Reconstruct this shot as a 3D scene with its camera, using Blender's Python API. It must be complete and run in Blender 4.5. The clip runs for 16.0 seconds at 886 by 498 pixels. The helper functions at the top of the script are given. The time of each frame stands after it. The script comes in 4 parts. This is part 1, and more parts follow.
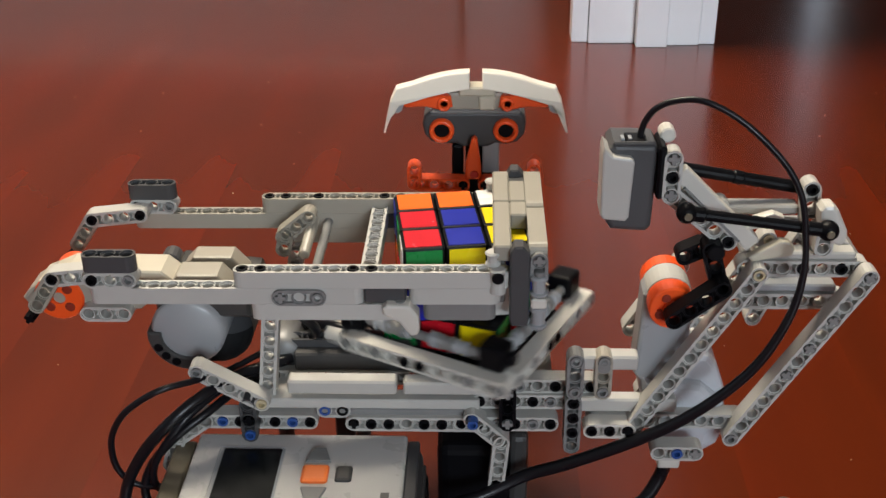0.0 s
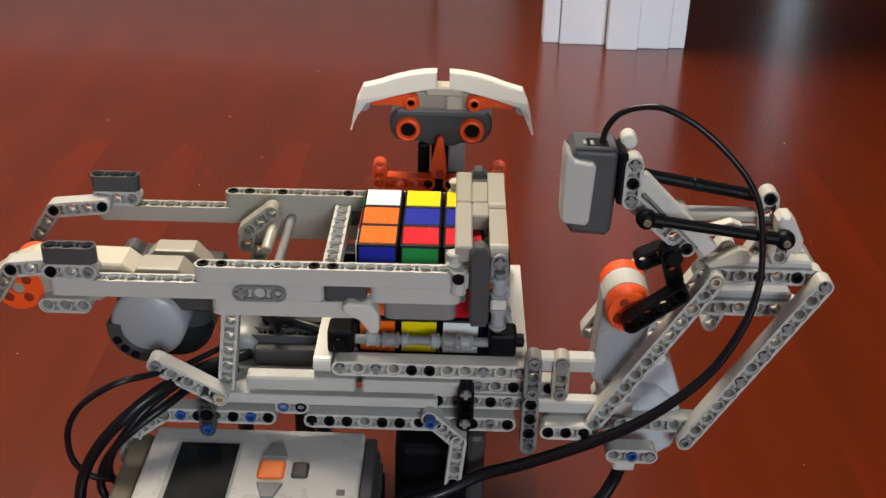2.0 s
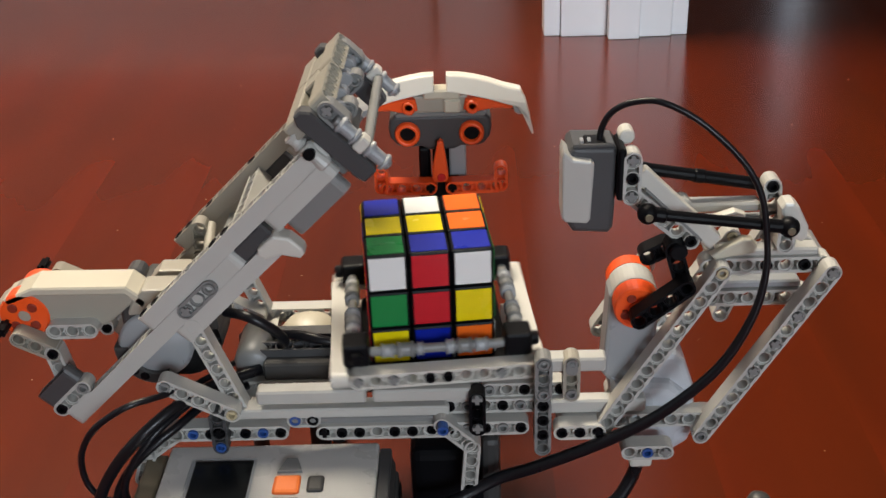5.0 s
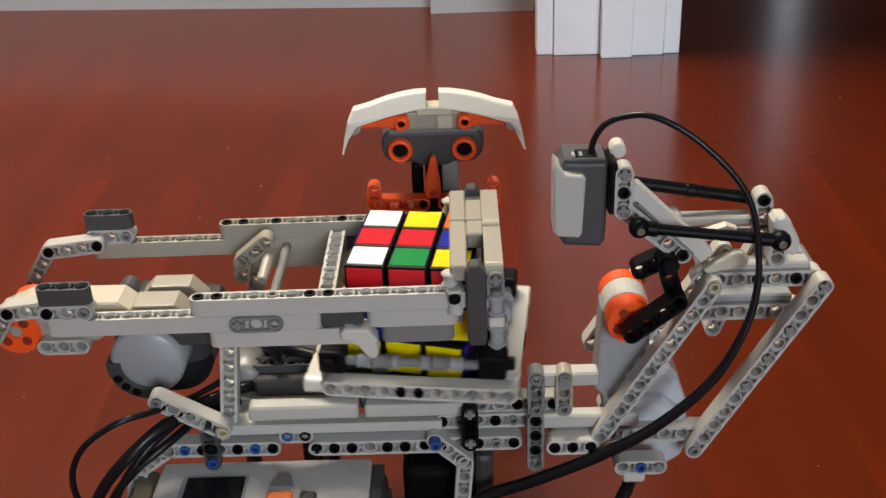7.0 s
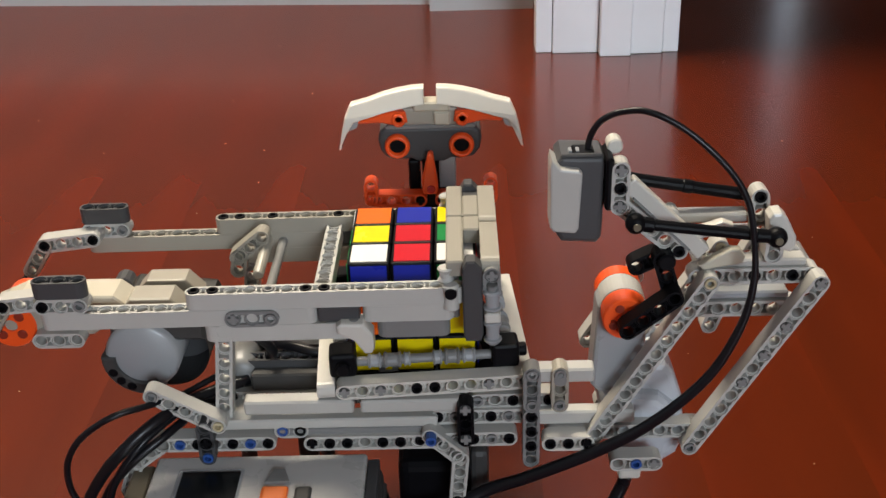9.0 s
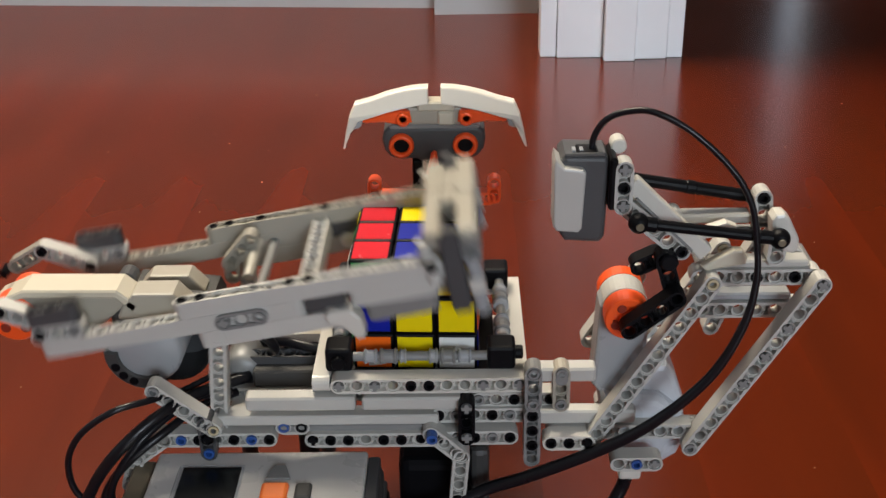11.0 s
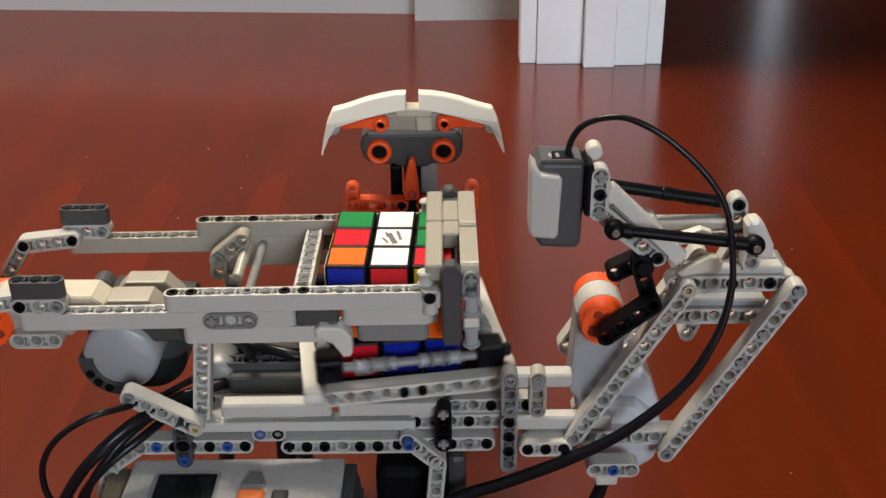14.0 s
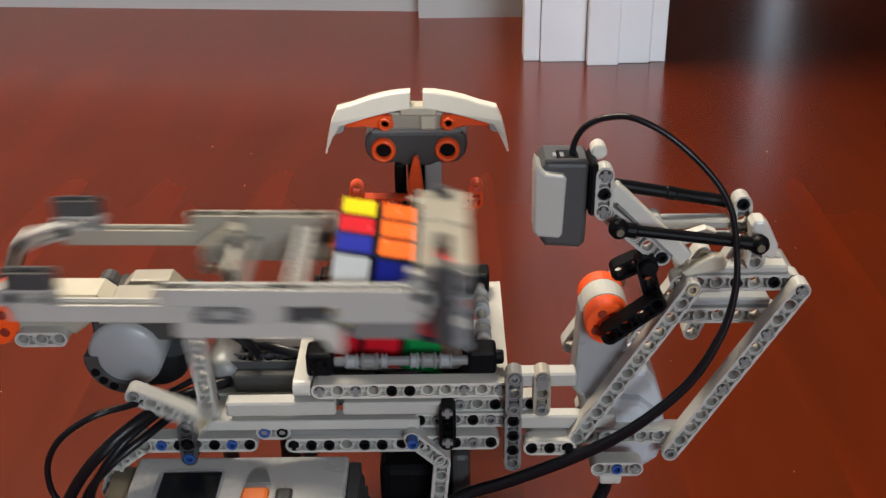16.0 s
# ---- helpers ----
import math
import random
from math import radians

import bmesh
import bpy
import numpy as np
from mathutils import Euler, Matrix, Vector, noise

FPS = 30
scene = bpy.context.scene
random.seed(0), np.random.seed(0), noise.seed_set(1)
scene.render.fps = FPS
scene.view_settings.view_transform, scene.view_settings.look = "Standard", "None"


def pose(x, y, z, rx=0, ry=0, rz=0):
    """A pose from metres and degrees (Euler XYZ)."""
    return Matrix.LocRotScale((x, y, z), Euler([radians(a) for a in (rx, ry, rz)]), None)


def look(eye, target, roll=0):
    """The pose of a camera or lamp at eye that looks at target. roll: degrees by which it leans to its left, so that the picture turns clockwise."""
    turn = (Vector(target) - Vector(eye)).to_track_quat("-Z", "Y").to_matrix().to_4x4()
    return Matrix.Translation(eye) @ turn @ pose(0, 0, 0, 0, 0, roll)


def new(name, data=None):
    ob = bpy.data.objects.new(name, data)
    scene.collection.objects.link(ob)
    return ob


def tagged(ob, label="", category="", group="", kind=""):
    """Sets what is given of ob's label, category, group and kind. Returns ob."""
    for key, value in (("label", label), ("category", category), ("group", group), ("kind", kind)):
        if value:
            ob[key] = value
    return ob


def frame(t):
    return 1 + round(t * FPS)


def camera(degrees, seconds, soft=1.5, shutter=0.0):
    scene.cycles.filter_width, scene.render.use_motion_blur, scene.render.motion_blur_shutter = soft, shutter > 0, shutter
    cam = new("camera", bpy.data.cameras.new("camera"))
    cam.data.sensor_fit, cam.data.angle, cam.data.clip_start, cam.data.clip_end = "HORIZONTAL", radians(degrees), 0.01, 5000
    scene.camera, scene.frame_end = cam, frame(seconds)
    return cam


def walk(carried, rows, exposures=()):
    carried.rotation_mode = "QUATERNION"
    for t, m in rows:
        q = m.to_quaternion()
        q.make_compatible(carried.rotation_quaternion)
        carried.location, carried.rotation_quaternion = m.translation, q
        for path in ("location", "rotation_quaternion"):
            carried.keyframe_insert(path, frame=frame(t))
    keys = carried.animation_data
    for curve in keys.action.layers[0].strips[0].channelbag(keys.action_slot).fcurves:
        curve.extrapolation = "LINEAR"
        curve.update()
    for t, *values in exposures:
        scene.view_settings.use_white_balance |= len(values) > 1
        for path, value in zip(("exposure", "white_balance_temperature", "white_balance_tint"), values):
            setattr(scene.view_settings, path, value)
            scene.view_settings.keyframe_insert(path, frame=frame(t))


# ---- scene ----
cam = camera(42.8, 16.0, soft=1.5, shutter=0.5)
CAMERA_ROWS = [
    (0, 0.0037, -0.4598, 0.3857, 2.10, -28.13, -0.73),
    (0.5, 0.0045, -0.4608, 0.3847, 2.24, -28.03, -0.85),
    (1, 0.0035, -0.4602, 0.3833, 2.25, -28.33, -0.65),
    (1.25, 0.0034, -0.4602, 0.3851, 2.13, -28.66, -0.33),
    (1.5, 0.0033, -0.4603, 0.3868, 1.82, -28.12, 0.52),
    (1.7, 0.0050, -0.4605, 0.3876, 1.13, -28.64, 1.09),
    (1.8, 0.0058, -0.4605, 0.3880, 0.65, -28.70, 1.16),
    (2, 0.0075, -0.4607, 0.3888, 0.39, -28.39, 1.47),
    (2.1, 0.0051, -0.4607, 0.3878, 0.80, -28.52, 1.70),
    (2.2, 0.0027, -0.4607, 0.3868, 1.47, -28.99, 1.80),
    (2.3, 0.0002, -0.4607, 0.3857, 1.71, -29.61, 2.66),
    (2.5, -0.0046, -0.4607, 0.3837, 0.88, -29.49, 2.35),
    (2.75, -0.0045, -0.4584, 0.3846, 1.19, -29.18, 1.78),
    (3, -0.0044, -0.4561, 0.3854, 1.72, -29.46, 1.66),
    (3.25, 0.0004, -0.4571, 0.3861, 1.50, -29.35, 0.86),
    (3.5, 0.0052, -0.4580, 0.3867, 1.99, -29.21, 0.05),
    (3.75, 0.0086, -0.4569, 0.3890, 1.51, -29.44, 0.02),
    (4, 0.0120, -0.4558, 0.3912, 1.90, -29.30, -1.45),
    (6.5, 0.0151, -0.4573, 0.3891, 1.33, -27.66, -2.38),
    (7, 0.0155, -0.4576, 0.3886, 1.13, -27.52, -2.14),
    (7.5, 0.0174, -0.4578, 0.3884, 1.07, -27.33, -2.17),
    (8, 0.0178, -0.4583, 0.3875, 0.86, -27.29, -1.92),
    (8.5, 0.0172, -0.4583, 0.3874, 0.88, -27.38, -1.87),
    (9, 0.0165, -0.4578, 0.3868, 1.06, -27.57, -1.83),
    (11.5, 0.0158, -0.4605, 0.3841, 0.91, -27.21, -0.96),
    (12, 0.0162, -0.4599, 0.3859, 0.51, -27.11, -0.89),
    (12.5, 0.0197, -0.4592, 0.3859, 0.34, -26.83, -1.33),
    (13, 0.0163, -0.4593, 0.3866, 0.24, -26.97, -0.83),
    (13.5, 0.0184, -0.4602, 0.3860, 0.25, -27.00, -0.94),
    (14, 0.0182, -0.4600, 0.3844, 0.12, -27.00, -0.72),
    (14.5, 0.0167, -0.4603, 0.3857, 0.13, -27.02, -0.70),
    (15, 0.0172, -0.4594, 0.3870, 0.20, -26.98, -0.91),
    (15.5, 0.0168, -0.4598, 0.3862, 0.38, -27.15, -0.87),
    (16, 0.0176, -0.4601, 0.3855, 0.29, -27.16, -0.75),
]
walk(cam, [(t, pose(x, y, z, 90 + pitch, 0, yaw) @ pose(0, 0, 0, 0, 0, roll)) for t, x, y, z, yaw, pitch, roll in CAMERA_ROWS],
     exposures=[(0.0, -0.07), (16.0, -0.07)])

# ---- light ----
world = bpy.data.worlds.new("world")
scene.world = world
world.use_nodes = True
sky = world.node_tree.nodes.new("ShaderNodeTexSky")
sky.sky_type, sky.sun_disc, sky.sun_elevation, sky.sun_rotation = "NISHITA", False, radians(40), radians(60)
world.node_tree.links.new(sky.outputs[0], world.node_tree.nodes["Background"].inputs[0])
world.node_tree.nodes["Background"].inputs[1].default_value = 0.10


def window_lamp(name, eye, target, sx, sy, power, colour):
    lamp = bpy.data.lights.new(name, "AREA")
    lamp.shape, lamp.size, lamp.size_y, lamp.energy, lamp.color = "RECTANGLE", sx, sy, power, colour
    ob = new(name, lamp)
    ob.matrix_world = look(eye, target)
    return ob


# daylight in the window openings
window_lamp("daylight_back", (-0.40, 0.972, 1.92), (-0.10, 0, 0.3), 0.96, 0.85, 106, (1.0, 0.89, 0.72))
window_lamp("daylight_left", (-2.16, -0.3, 1.3), (0, -0.3, 0.7), 1.5, 1.4, 2.5, (1.0, 0.93, 0.82))
window_lamp("daylight_camera_side", (1.3, -4.56, 1.65), (0.4, 0, 0.3), 1.7, 1.4, 156, (0.80, 0.90, 1.0))
window_lamp("daylight_hall", (1.065, 3.05, 0.72), (1.03, 0, 0.6), 0.075, 1.05, 0.22, (0.88, 0.94, 1.0))


# ---- materials ----
def nodes_of(name):
    m = bpy.data.materials.new(name)
    m.use_nodes = True
    nt = m.node_tree
    return m, nt, nt.nodes["Principled BSDF"]


def plastic(name, rgb, rough=0.38, vary=0.06, bump=0.04, coat=0.0, gloss=0.5):
    """Moulded plastic: faint cloudy dust, random tone from piece to piece, fine scratches in the gloss."""
    m, nt, b = nodes_of(name)
    n = nt.nodes
    tc = n.new("ShaderNodeTexCoord")
    big = n.new("ShaderNodeTexNoise"); big.inputs["Scale"].default_value = 60; big.inputs["Detail"].default_value = 3
    fine = n.new("ShaderNodeTexNoise"); fine.inputs["Scale"].default_value = 900; fine.inputs["Detail"].default_value = 2
    info = n.new("ShaderNodeObjectInfo")
    add = n.new("ShaderNodeMath"); add.operation = "ADD"
    nt.links.new(tc.outputs["Object"], big.inputs["Vector"]); nt.links.new(tc.outputs["Object"], fine.inputs["Vector"])
    nt.links.new(big.outputs["Fac"], add.inputs[0]); nt.links.new(info.outputs["Random"], add.inputs[1])
    ramp = n.new("ShaderNodeMapRange")
    ramp.inputs["From Min"].default_value, ramp.inputs["From Max"].default_value = 0.2, 1.8
    ramp.inputs["To Min"].default_value, ramp.inputs["To Max"].default_value = 1 - vary, 1 + vary
    nt.links.new(add.outputs[0], ramp.inputs["Value"])
    mix = n.new("ShaderNodeVectorMath"); mix.operation = "SCALE"; mix.inputs[0].default_value = rgb
    nt.links.new(ramp.outputs[0], mix.inputs["Scale"]); nt.links.new(mix.outputs[0], b.inputs["Base Color"])
    rr = n.new("ShaderNodeMapRange")
    rr.inputs["To Min"].default_value, rr.inputs["To Max"].default_value = rough - 0.08, rough + 0.1
    nt.links.new(big.outputs["Fac"], rr.inputs["Value"]); nt.links.new(rr.outputs[0], b.inputs["Roughness"])
    bp = n.new("ShaderNodeBump"); bp.inputs["Strength"].default_value = bump; bp.inputs["Distance"].default_value = 0.0005
    nt.links.new(fine.outputs["Fac"], bp.inputs["Height"]); nt.links.new(bp.outputs[0], b.inputs["Normal"])
    b.inputs["Coat Weight"].default_value = coat
    b.inputs["Specular IOR Level"].default_value = gloss
    return m


LIGHT = plastic("light_grey_plastic", (0.42, 0.412, 0.384))
MID = plastic("mid_grey_plastic", (0.18, 0.18, 0.176))
DARK = plastic("dark_grey_plastic", (0.056, 0.056, 0.058), gloss=0.3)
BLACK = plastic("black_plastic", (0.004, 0.004, 0.005), 0.4, gloss=0.08)
WHITE = plastic("white_plastic", (0.54, 0.52, 0.47), 0.3)
PALE = plastic("pale_grey_plastic", (0.28, 0.29, 0.30), 0.3)
ORANGE = plastic("orange_plastic", (0.80, 0.085, 0.012), 0.34)
BLUEPIN = plastic("blue_pin_plastic", (0.02, 0.07, 0.26))
TANPIN = plastic("tan_pin_plastic", (0.45, 0.38, 0.24))
RUBBER = plastic("black_rubber", (0.004, 0.004, 0.005), 0.5, gloss=0.1)
CABLE = plastic("black_cable_sheath", (0.006, 0.006, 0.008), 0.3, gloss=0.28)
SILVER = plastic("silver_grey_shell", (0.46, 0.455, 0.44), 0.28, vary=0.02)
BUTTON = plastic("orange_button_plastic", (0.86, 0.19, 0.03), 0.34)
HUBHOLE = plastic("shaded_orange_recess", (0.22, 0.02, 0.006), 0.5)
SCREEN = plastic("dark_screen_glass", (0.006, 0.007, 0.008), 0.22, bump=0.0, gloss=0.25)
# white plastic with the warm window light on the visors put into its colour
LIT_VISOR = plastic("lit_warm_white_plastic", (0.66, 0.62, 0.54), 0.3)
# lit copy of the pale grey: brightness of upward faces put into the colour
LIT_SHELL = plastic("lit_motor_shell", (0.44, 0.46, 0.49), 0.26)
GRAPHITE = plastic("graphite_plastic", (0.045, 0.044, 0.043), 0.4, gloss=0.3)
# a dark reflection as plain colour on the brick's end; also brass-brown pin heads
OLIVE = plastic("olive_reflection_and_brass_plastic", (0.12, 0.10, 0.065), 0.4)
# for tan-grey pieces, and for light grey ones with shade put into the colour
TAN_AND_SHADED = plastic("tan_grey_and_shaded_plastic", (0.31, 0.285, 0.235))
CREAM = plastic("cream_white_plastic", (0.47, 0.43, 0.34))
KHAKI = plastic("khaki_grey_plastic", (0.27, 0.25, 0.205))
REDLED = plastic("red_lens", (0.45, 0.01, 0.015), 0.2)
STICKER = {
    "R": plastic("red_sticker", (0.52, 0.008, 0.018), 0.24, 0.05, 0.01, gloss=0.35),
    "G": plastic("green_sticker", (0.005, 0.20, 0.045), 0.24, 0.05, 0.01, gloss=0.35),
    "B": plastic("blue_sticker", (0.002, 0.012, 0.28), 0.3, 0.05, 0.01, gloss=0.35),
    "Y": plastic("yellow_sticker", (0.74, 0.58, 0.003), 0.24, 0.05, 0.01, gloss=0.35),
    "O": plastic("orange_sticker", (0.82, 0.13, 0.010), 0.24, 0.05, 0.01, gloss=0.35),
    "W": plastic("white_sticker", (0.74, 0.74, 0.72), 0.24, 0.05, 0.01, gloss=0.35),
}
INK = plastic("grey_print", (0.10, 0.095, 0.09), 0.4)


def wood_material():
    """Polished red-brown hardwood: long grain, darker streaks, tone from board to board, clear varnish."""
    m, nt, b = nodes_of("polished_red_hardwood")
    n = nt.nodes
    tc, mp = n.new("ShaderNodeTexCoord"), n.new("ShaderNodeMapping")
    mp.inputs["Scale"].default_value = (9, 0.9, 4)
    info = n.new("ShaderNodeObjectInfo")
    shift = n.new("ShaderNodeVectorMath"); shift.operation = "ADD"
    grain = n.new("ShaderNodeTexNoise"); grain.inputs["Scale"].default_value = 3.2; grain.inputs["Detail"].default_value = 3; grain.inputs["Roughness"].default_value = 0.45
    cloud = n.new("ShaderNodeTexNoise"); cloud.inputs["Scale"].default_value = 4.0; cloud.inputs["Detail"].default_value = 3
    nt.links.new(tc.outputs["Object"], mp.inputs["Vector"])
    nt.links.new(mp.outputs[0], shift.inputs[0]); nt.links.new(info.outputs["Random"], shift.inputs[1])
    nt.links.new(shift.outputs[0], grain.inputs["Vector"]); nt.links.new(tc.outputs["Object"], cloud.inputs["Vector"])
    ramp = n.new("ShaderNodeValToRGB")
    ramp.color_ramp.elements[0].position, ramp.color_ramp.elements[0].color = 0.18, (0.100, 0.0118, 0.0032, 1)
    ramp.color_ramp.elements[1].position, ramp.color_ramp.elements[1].color = 0.85, (0.132, 0.0164, 0.0041, 1)
    nt.links.new(grain.outputs["Fac"], ramp.inputs["Fac"])
    tone = n.new("ShaderNodeMapRange"); tone.inputs["To Min"].default_value, tone.inputs["To Max"].default_value = 0.94, 1.06
    nt.links.new(info.outputs["Random"], tone.inputs["Value"])
    mul = n.new("ShaderNodeVectorMath"); mul.operation = "SCALE"
    nt.links.new(ramp.outputs[0], mul.inputs[0]); nt.links.new(tone.outputs[0], mul.inputs["Scale"])
    # broad patches of darker, browner and of redder wood
    broad = n.new("ShaderNodeTexNoise"); broad.inputs["Scale"].default_value = 1.6; broad.inputs["Detail"].default_value = 2
    drift = n.new("ShaderNodeMapping"); drift.inputs["Scale"].default_value = (3.2, 1.3, 1); drift.inputs["Rotation"].default_value = (0, 0, 0.5)
    nt.links.new(tc.outputs["Object"], drift.inputs["Vector"]); nt.links.new(drift.outputs[0], broad.inputs["Vector"])
    patch = n.new("ShaderNodeValToRGB")
    patch.color_ramp.elements[0].position, patch.color_ramp.elements[0].color = 0.32, (0.66, 0.90, 0.92, 1)
    patch.color_ramp.elements[1].position, patch.color_ramp.elements[1].color = 0.68, (1.20, 1.10, 0.95, 1)
    nt.links.new(broad.outputs["Fac"], patch.inputs["Fac"])
    tint = n.new("ShaderNodeVectorMath"); tint.operation = "MULTIPLY"
    nt.links.new(mul.outputs[0], tint.inputs[0]); nt.links.new(patch.outputs[0], tint.inputs[1])
    nt.links.new(tint.outputs[0], b.inputs["Base Color"])
    b.inputs["Specular IOR Level"].default_value = 0.32
    rr = n.new("ShaderNodeMapRange"); rr.inputs["To Min"].default_value, rr.inputs["To Max"].default_value = 0.15, 0.24
    nt.links.new(cloud.outputs["Fac"], rr.inputs["Value"]); nt.links.new(rr.outputs[0], b.inputs["Roughness"])
    bp = n.new("ShaderNodeBump"); bp.inputs["Strength"].default_value = 0.015; bp.inputs["Distance"].default_value = 0.001
    nt.links.new(cloud.outputs["Fac"], bp.inputs["Height"]); nt.links.new(bp.outputs[0], b.inputs["Normal"])
    return m


def paint(name, rgb, rough, scale=9):
    m, nt, b = nodes_of(name)
    n = nt.nodes
    tc, nz = n.new("ShaderNodeTexCoord"), n.new("ShaderNodeTexNoise")
    nz.inputs["Scale"].default_value, nz.inputs["Detail"].default_value = scale, 6
    nt.links.new(tc.outputs["Object"], nz.inputs["Vector"])
    ramp = n.new("ShaderNodeMapRange"); ramp.inputs["To Min"].default_value, ramp.inputs["To Max"].default_value = 0.94, 1.04
    nt.links.new(nz.outputs["Fac"], ramp.inputs["Value"])
    mul = n.new("ShaderNodeVectorMath"); mul.operation = "SCALE"; mul.inputs[0].default_value = rgb
    nt.links.new(ramp.outputs[0], mul.inputs["Scale"]); nt.links.new(mul.outputs[0], b.inputs["Base Color"])
    b.inputs["Roughness"].default_value = rough
    bp = n.new("ShaderNodeBump"); bp.inputs["Strength"].default_value = 0.06; bp.inputs["Distance"].default_value = 0.002
    nt.links.new(nz.outputs["Fac"], bp.inputs["Height"]); nt.links.new(bp.outputs[0], b.inputs["Normal"])
    return m


WOOD = wood_material()
WALLPAINT = paint("cream_wall_paint", (0.24, 0.18, 0.14), 0.6)
TRIM = paint("white_gloss_paint", (0.95, 0.96, 0.97), 0.25, 14)
BACKPAINT = paint("tan_wall_paint", (0.33, 0.265, 0.255), 0.6)
SKIRT = paint("grey_white_gloss_paint", (0.56, 0.57, 0.565), 0.3, 14)
CEILING = paint("white_ceiling_paint", (0.36, 0.35, 0.34), 0.8)
HALLPAINT = paint("brown_hall_paint", (0.10, 0.055, 0.04), 0.6)


# ---- building blocks: all lengths in millimetres ----
MM = 0.001


def mesh_of(bm, mat, name="mesh", smooth=False):
    me = bpy.data.meshes.new(name)
    bmesh.ops.recalc_face_normals(bm, faces=bm.faces)
    for v in bm.verts:
        v.co *= MM
    for f in bm.faces:
        f.smooth = smooth
    bm.to_mesh(me)
    bm.free()
    me.materials.append(mat)
    return me


def part(name, bm, material, parent, label="", m=None, smooth=False):
    """One bmesh as one mesh object under a thing or a part."""
    me = bm if isinstance(bm, bpy.types.Mesh) else mesh_of(bm, material, name, smooth)
    ob = new(name, me)
    ob.parent = parent
    if m is not None:
        ob.matrix_local = m
    if label:
        tagged(ob, label)
    return ob


def thing(name, label, category, at=(0, 0, 0), group=""):
    ob = new(name)
    ob.empty_display_size = 0.01
    ob.location = Vector(at) * MM
    return tagged(ob, label, category, group)


def frame_of(p, x, y):
    """A pose whose x axis runs along x and whose y axis runs along y, at p millimetres."""
    x = Vector(x).normalized()
    y = Vector(y)
    y = (y - x * y.dot(x)).normalized()
    z = x.cross(y)
    return Matrix.Translation(Vector(p) * MM) @ Matrix((x, y, z)).transposed().to_4x4()


def box(a, b, bevel=0.4, seg=1):
    bm = bmesh.new()
    bmesh.ops.create_cube(bm, size=1)
    a, b = Vector(a), Vector(b)
    for v in bm.verts:
        v.co = Vector(((a[i] + b[i]) / 2 + v.co[i] * abs(b[i] - a[i])) for i in range(3))
    if bevel:
        bmesh.ops.bevel(bm, geom=list(bm.edges), offset=bevel, segments=seg, affect="EDGES", profile=0.5)
    return bm


def prism(outline, y0, y1, bevel=0.5, seg=1):
    """An outline in x and z, drawn out from y0 to y1, its rims bevelled."""
    bm = bmesh.new()
    lo = [bm.verts.new((x, y0, z)) for x, z in outline]
    hi = [bm.verts.new((x, y1, z)) for x, z in outline]
    f0, f1 = bm.faces.new(lo), bm.faces.new(hi[::-1])
    for i in range(len(lo)):
        j = (i + 1) % len(lo)
        bm.faces.new((lo[j], lo[i], hi[i], hi[j]))
    bmesh.ops.recalc_face_normals(bm, faces=bm.faces)
    if bevel:
        rims = list({e for f in (f0, f1) for e in f.edges})
        bmesh.ops.bevel(bm, geom=rims, offset=bevel, segments=seg, affect="EDGES", profile=0.5)
    return bm


def lathe(profile, seg=20):
    """A profile of (radius, height) turned round the y axis."""
    bm = bmesh.new()
    rings = []
    for r, h in profile:
        if r < 1e-6:
            rings.append([bm.verts.new((0, h, 0))])
        else:
            rings.append([bm.verts.new((r * math.cos(2 * math.pi * k / seg), h, r * math.sin(2 * math.pi * k / seg))) for k in range(seg)])
    for a, b in zip(rings, rings[1:]):
        for k in range(seg):
            j = (k + 1) % seg
            if len(a) == 1 and len(b) == 1:
                continue
            if len(a) == 1:
                bm.faces.new((a[0], b[k], b[j]))
            elif len(b) == 1:
                bm.faces.new((a[k], b[0], a[j]))
            else:
                bm.faces.new((a[k], b[k], b[j], a[j]))
    return bm


def tube(points, radius, seg=10, fine=6, swell=1.0):
    """A round cord along a smooth curve through the points."""
    p = [Vector(q) for q in points]
    p = [p[0] * 2 - p[1]] + p + [p[-1] * 2 - p[-2]]
    line = []
    for a, b, c, d in zip(p, p[1:], p[2:], p[3:]):
        for k in range(fine):
            t = k / fine
            line.append(0.5 * (2 * b + (c - a) * t + (2 * a - 5 * b + 4 * c - d) * t * t + (3 * b - a - 3 * c + d) * t ** 3))
    line.append(p[-2])
    bm = bmesh.new()
    rings = []
    side = None
    for i, q in enumerate(line):
        d = (line[min(i + 1, len(line) - 1)] - line[max(i - 1, 0)]).normalized()
        if side is None:
            side = d.orthogonal().normalized()
        side = (side - d * side.dot(d)).normalized()
        up = d.cross(side)
        r = radius * (1 + (swell - 1) * min(1.0, max(0.0, 4.0 * i / len(line) - 2.1)))
        rings.append([bm.verts.new(q + r * (math.cos(2 * math.pi * k / seg) * side + math.sin(2 * math.pi * k / seg) * up)) for k in range(seg)])
    for a, b in zip(rings, rings[1:]):
        for k in range(seg):
            bm.faces.new((a[k], a[(k + 1) % seg], b[(k + 1) % seg], b[k]))
    bm.faces.new(rings[0][::-1]), bm.faces.new(rings[-1])
    return bm


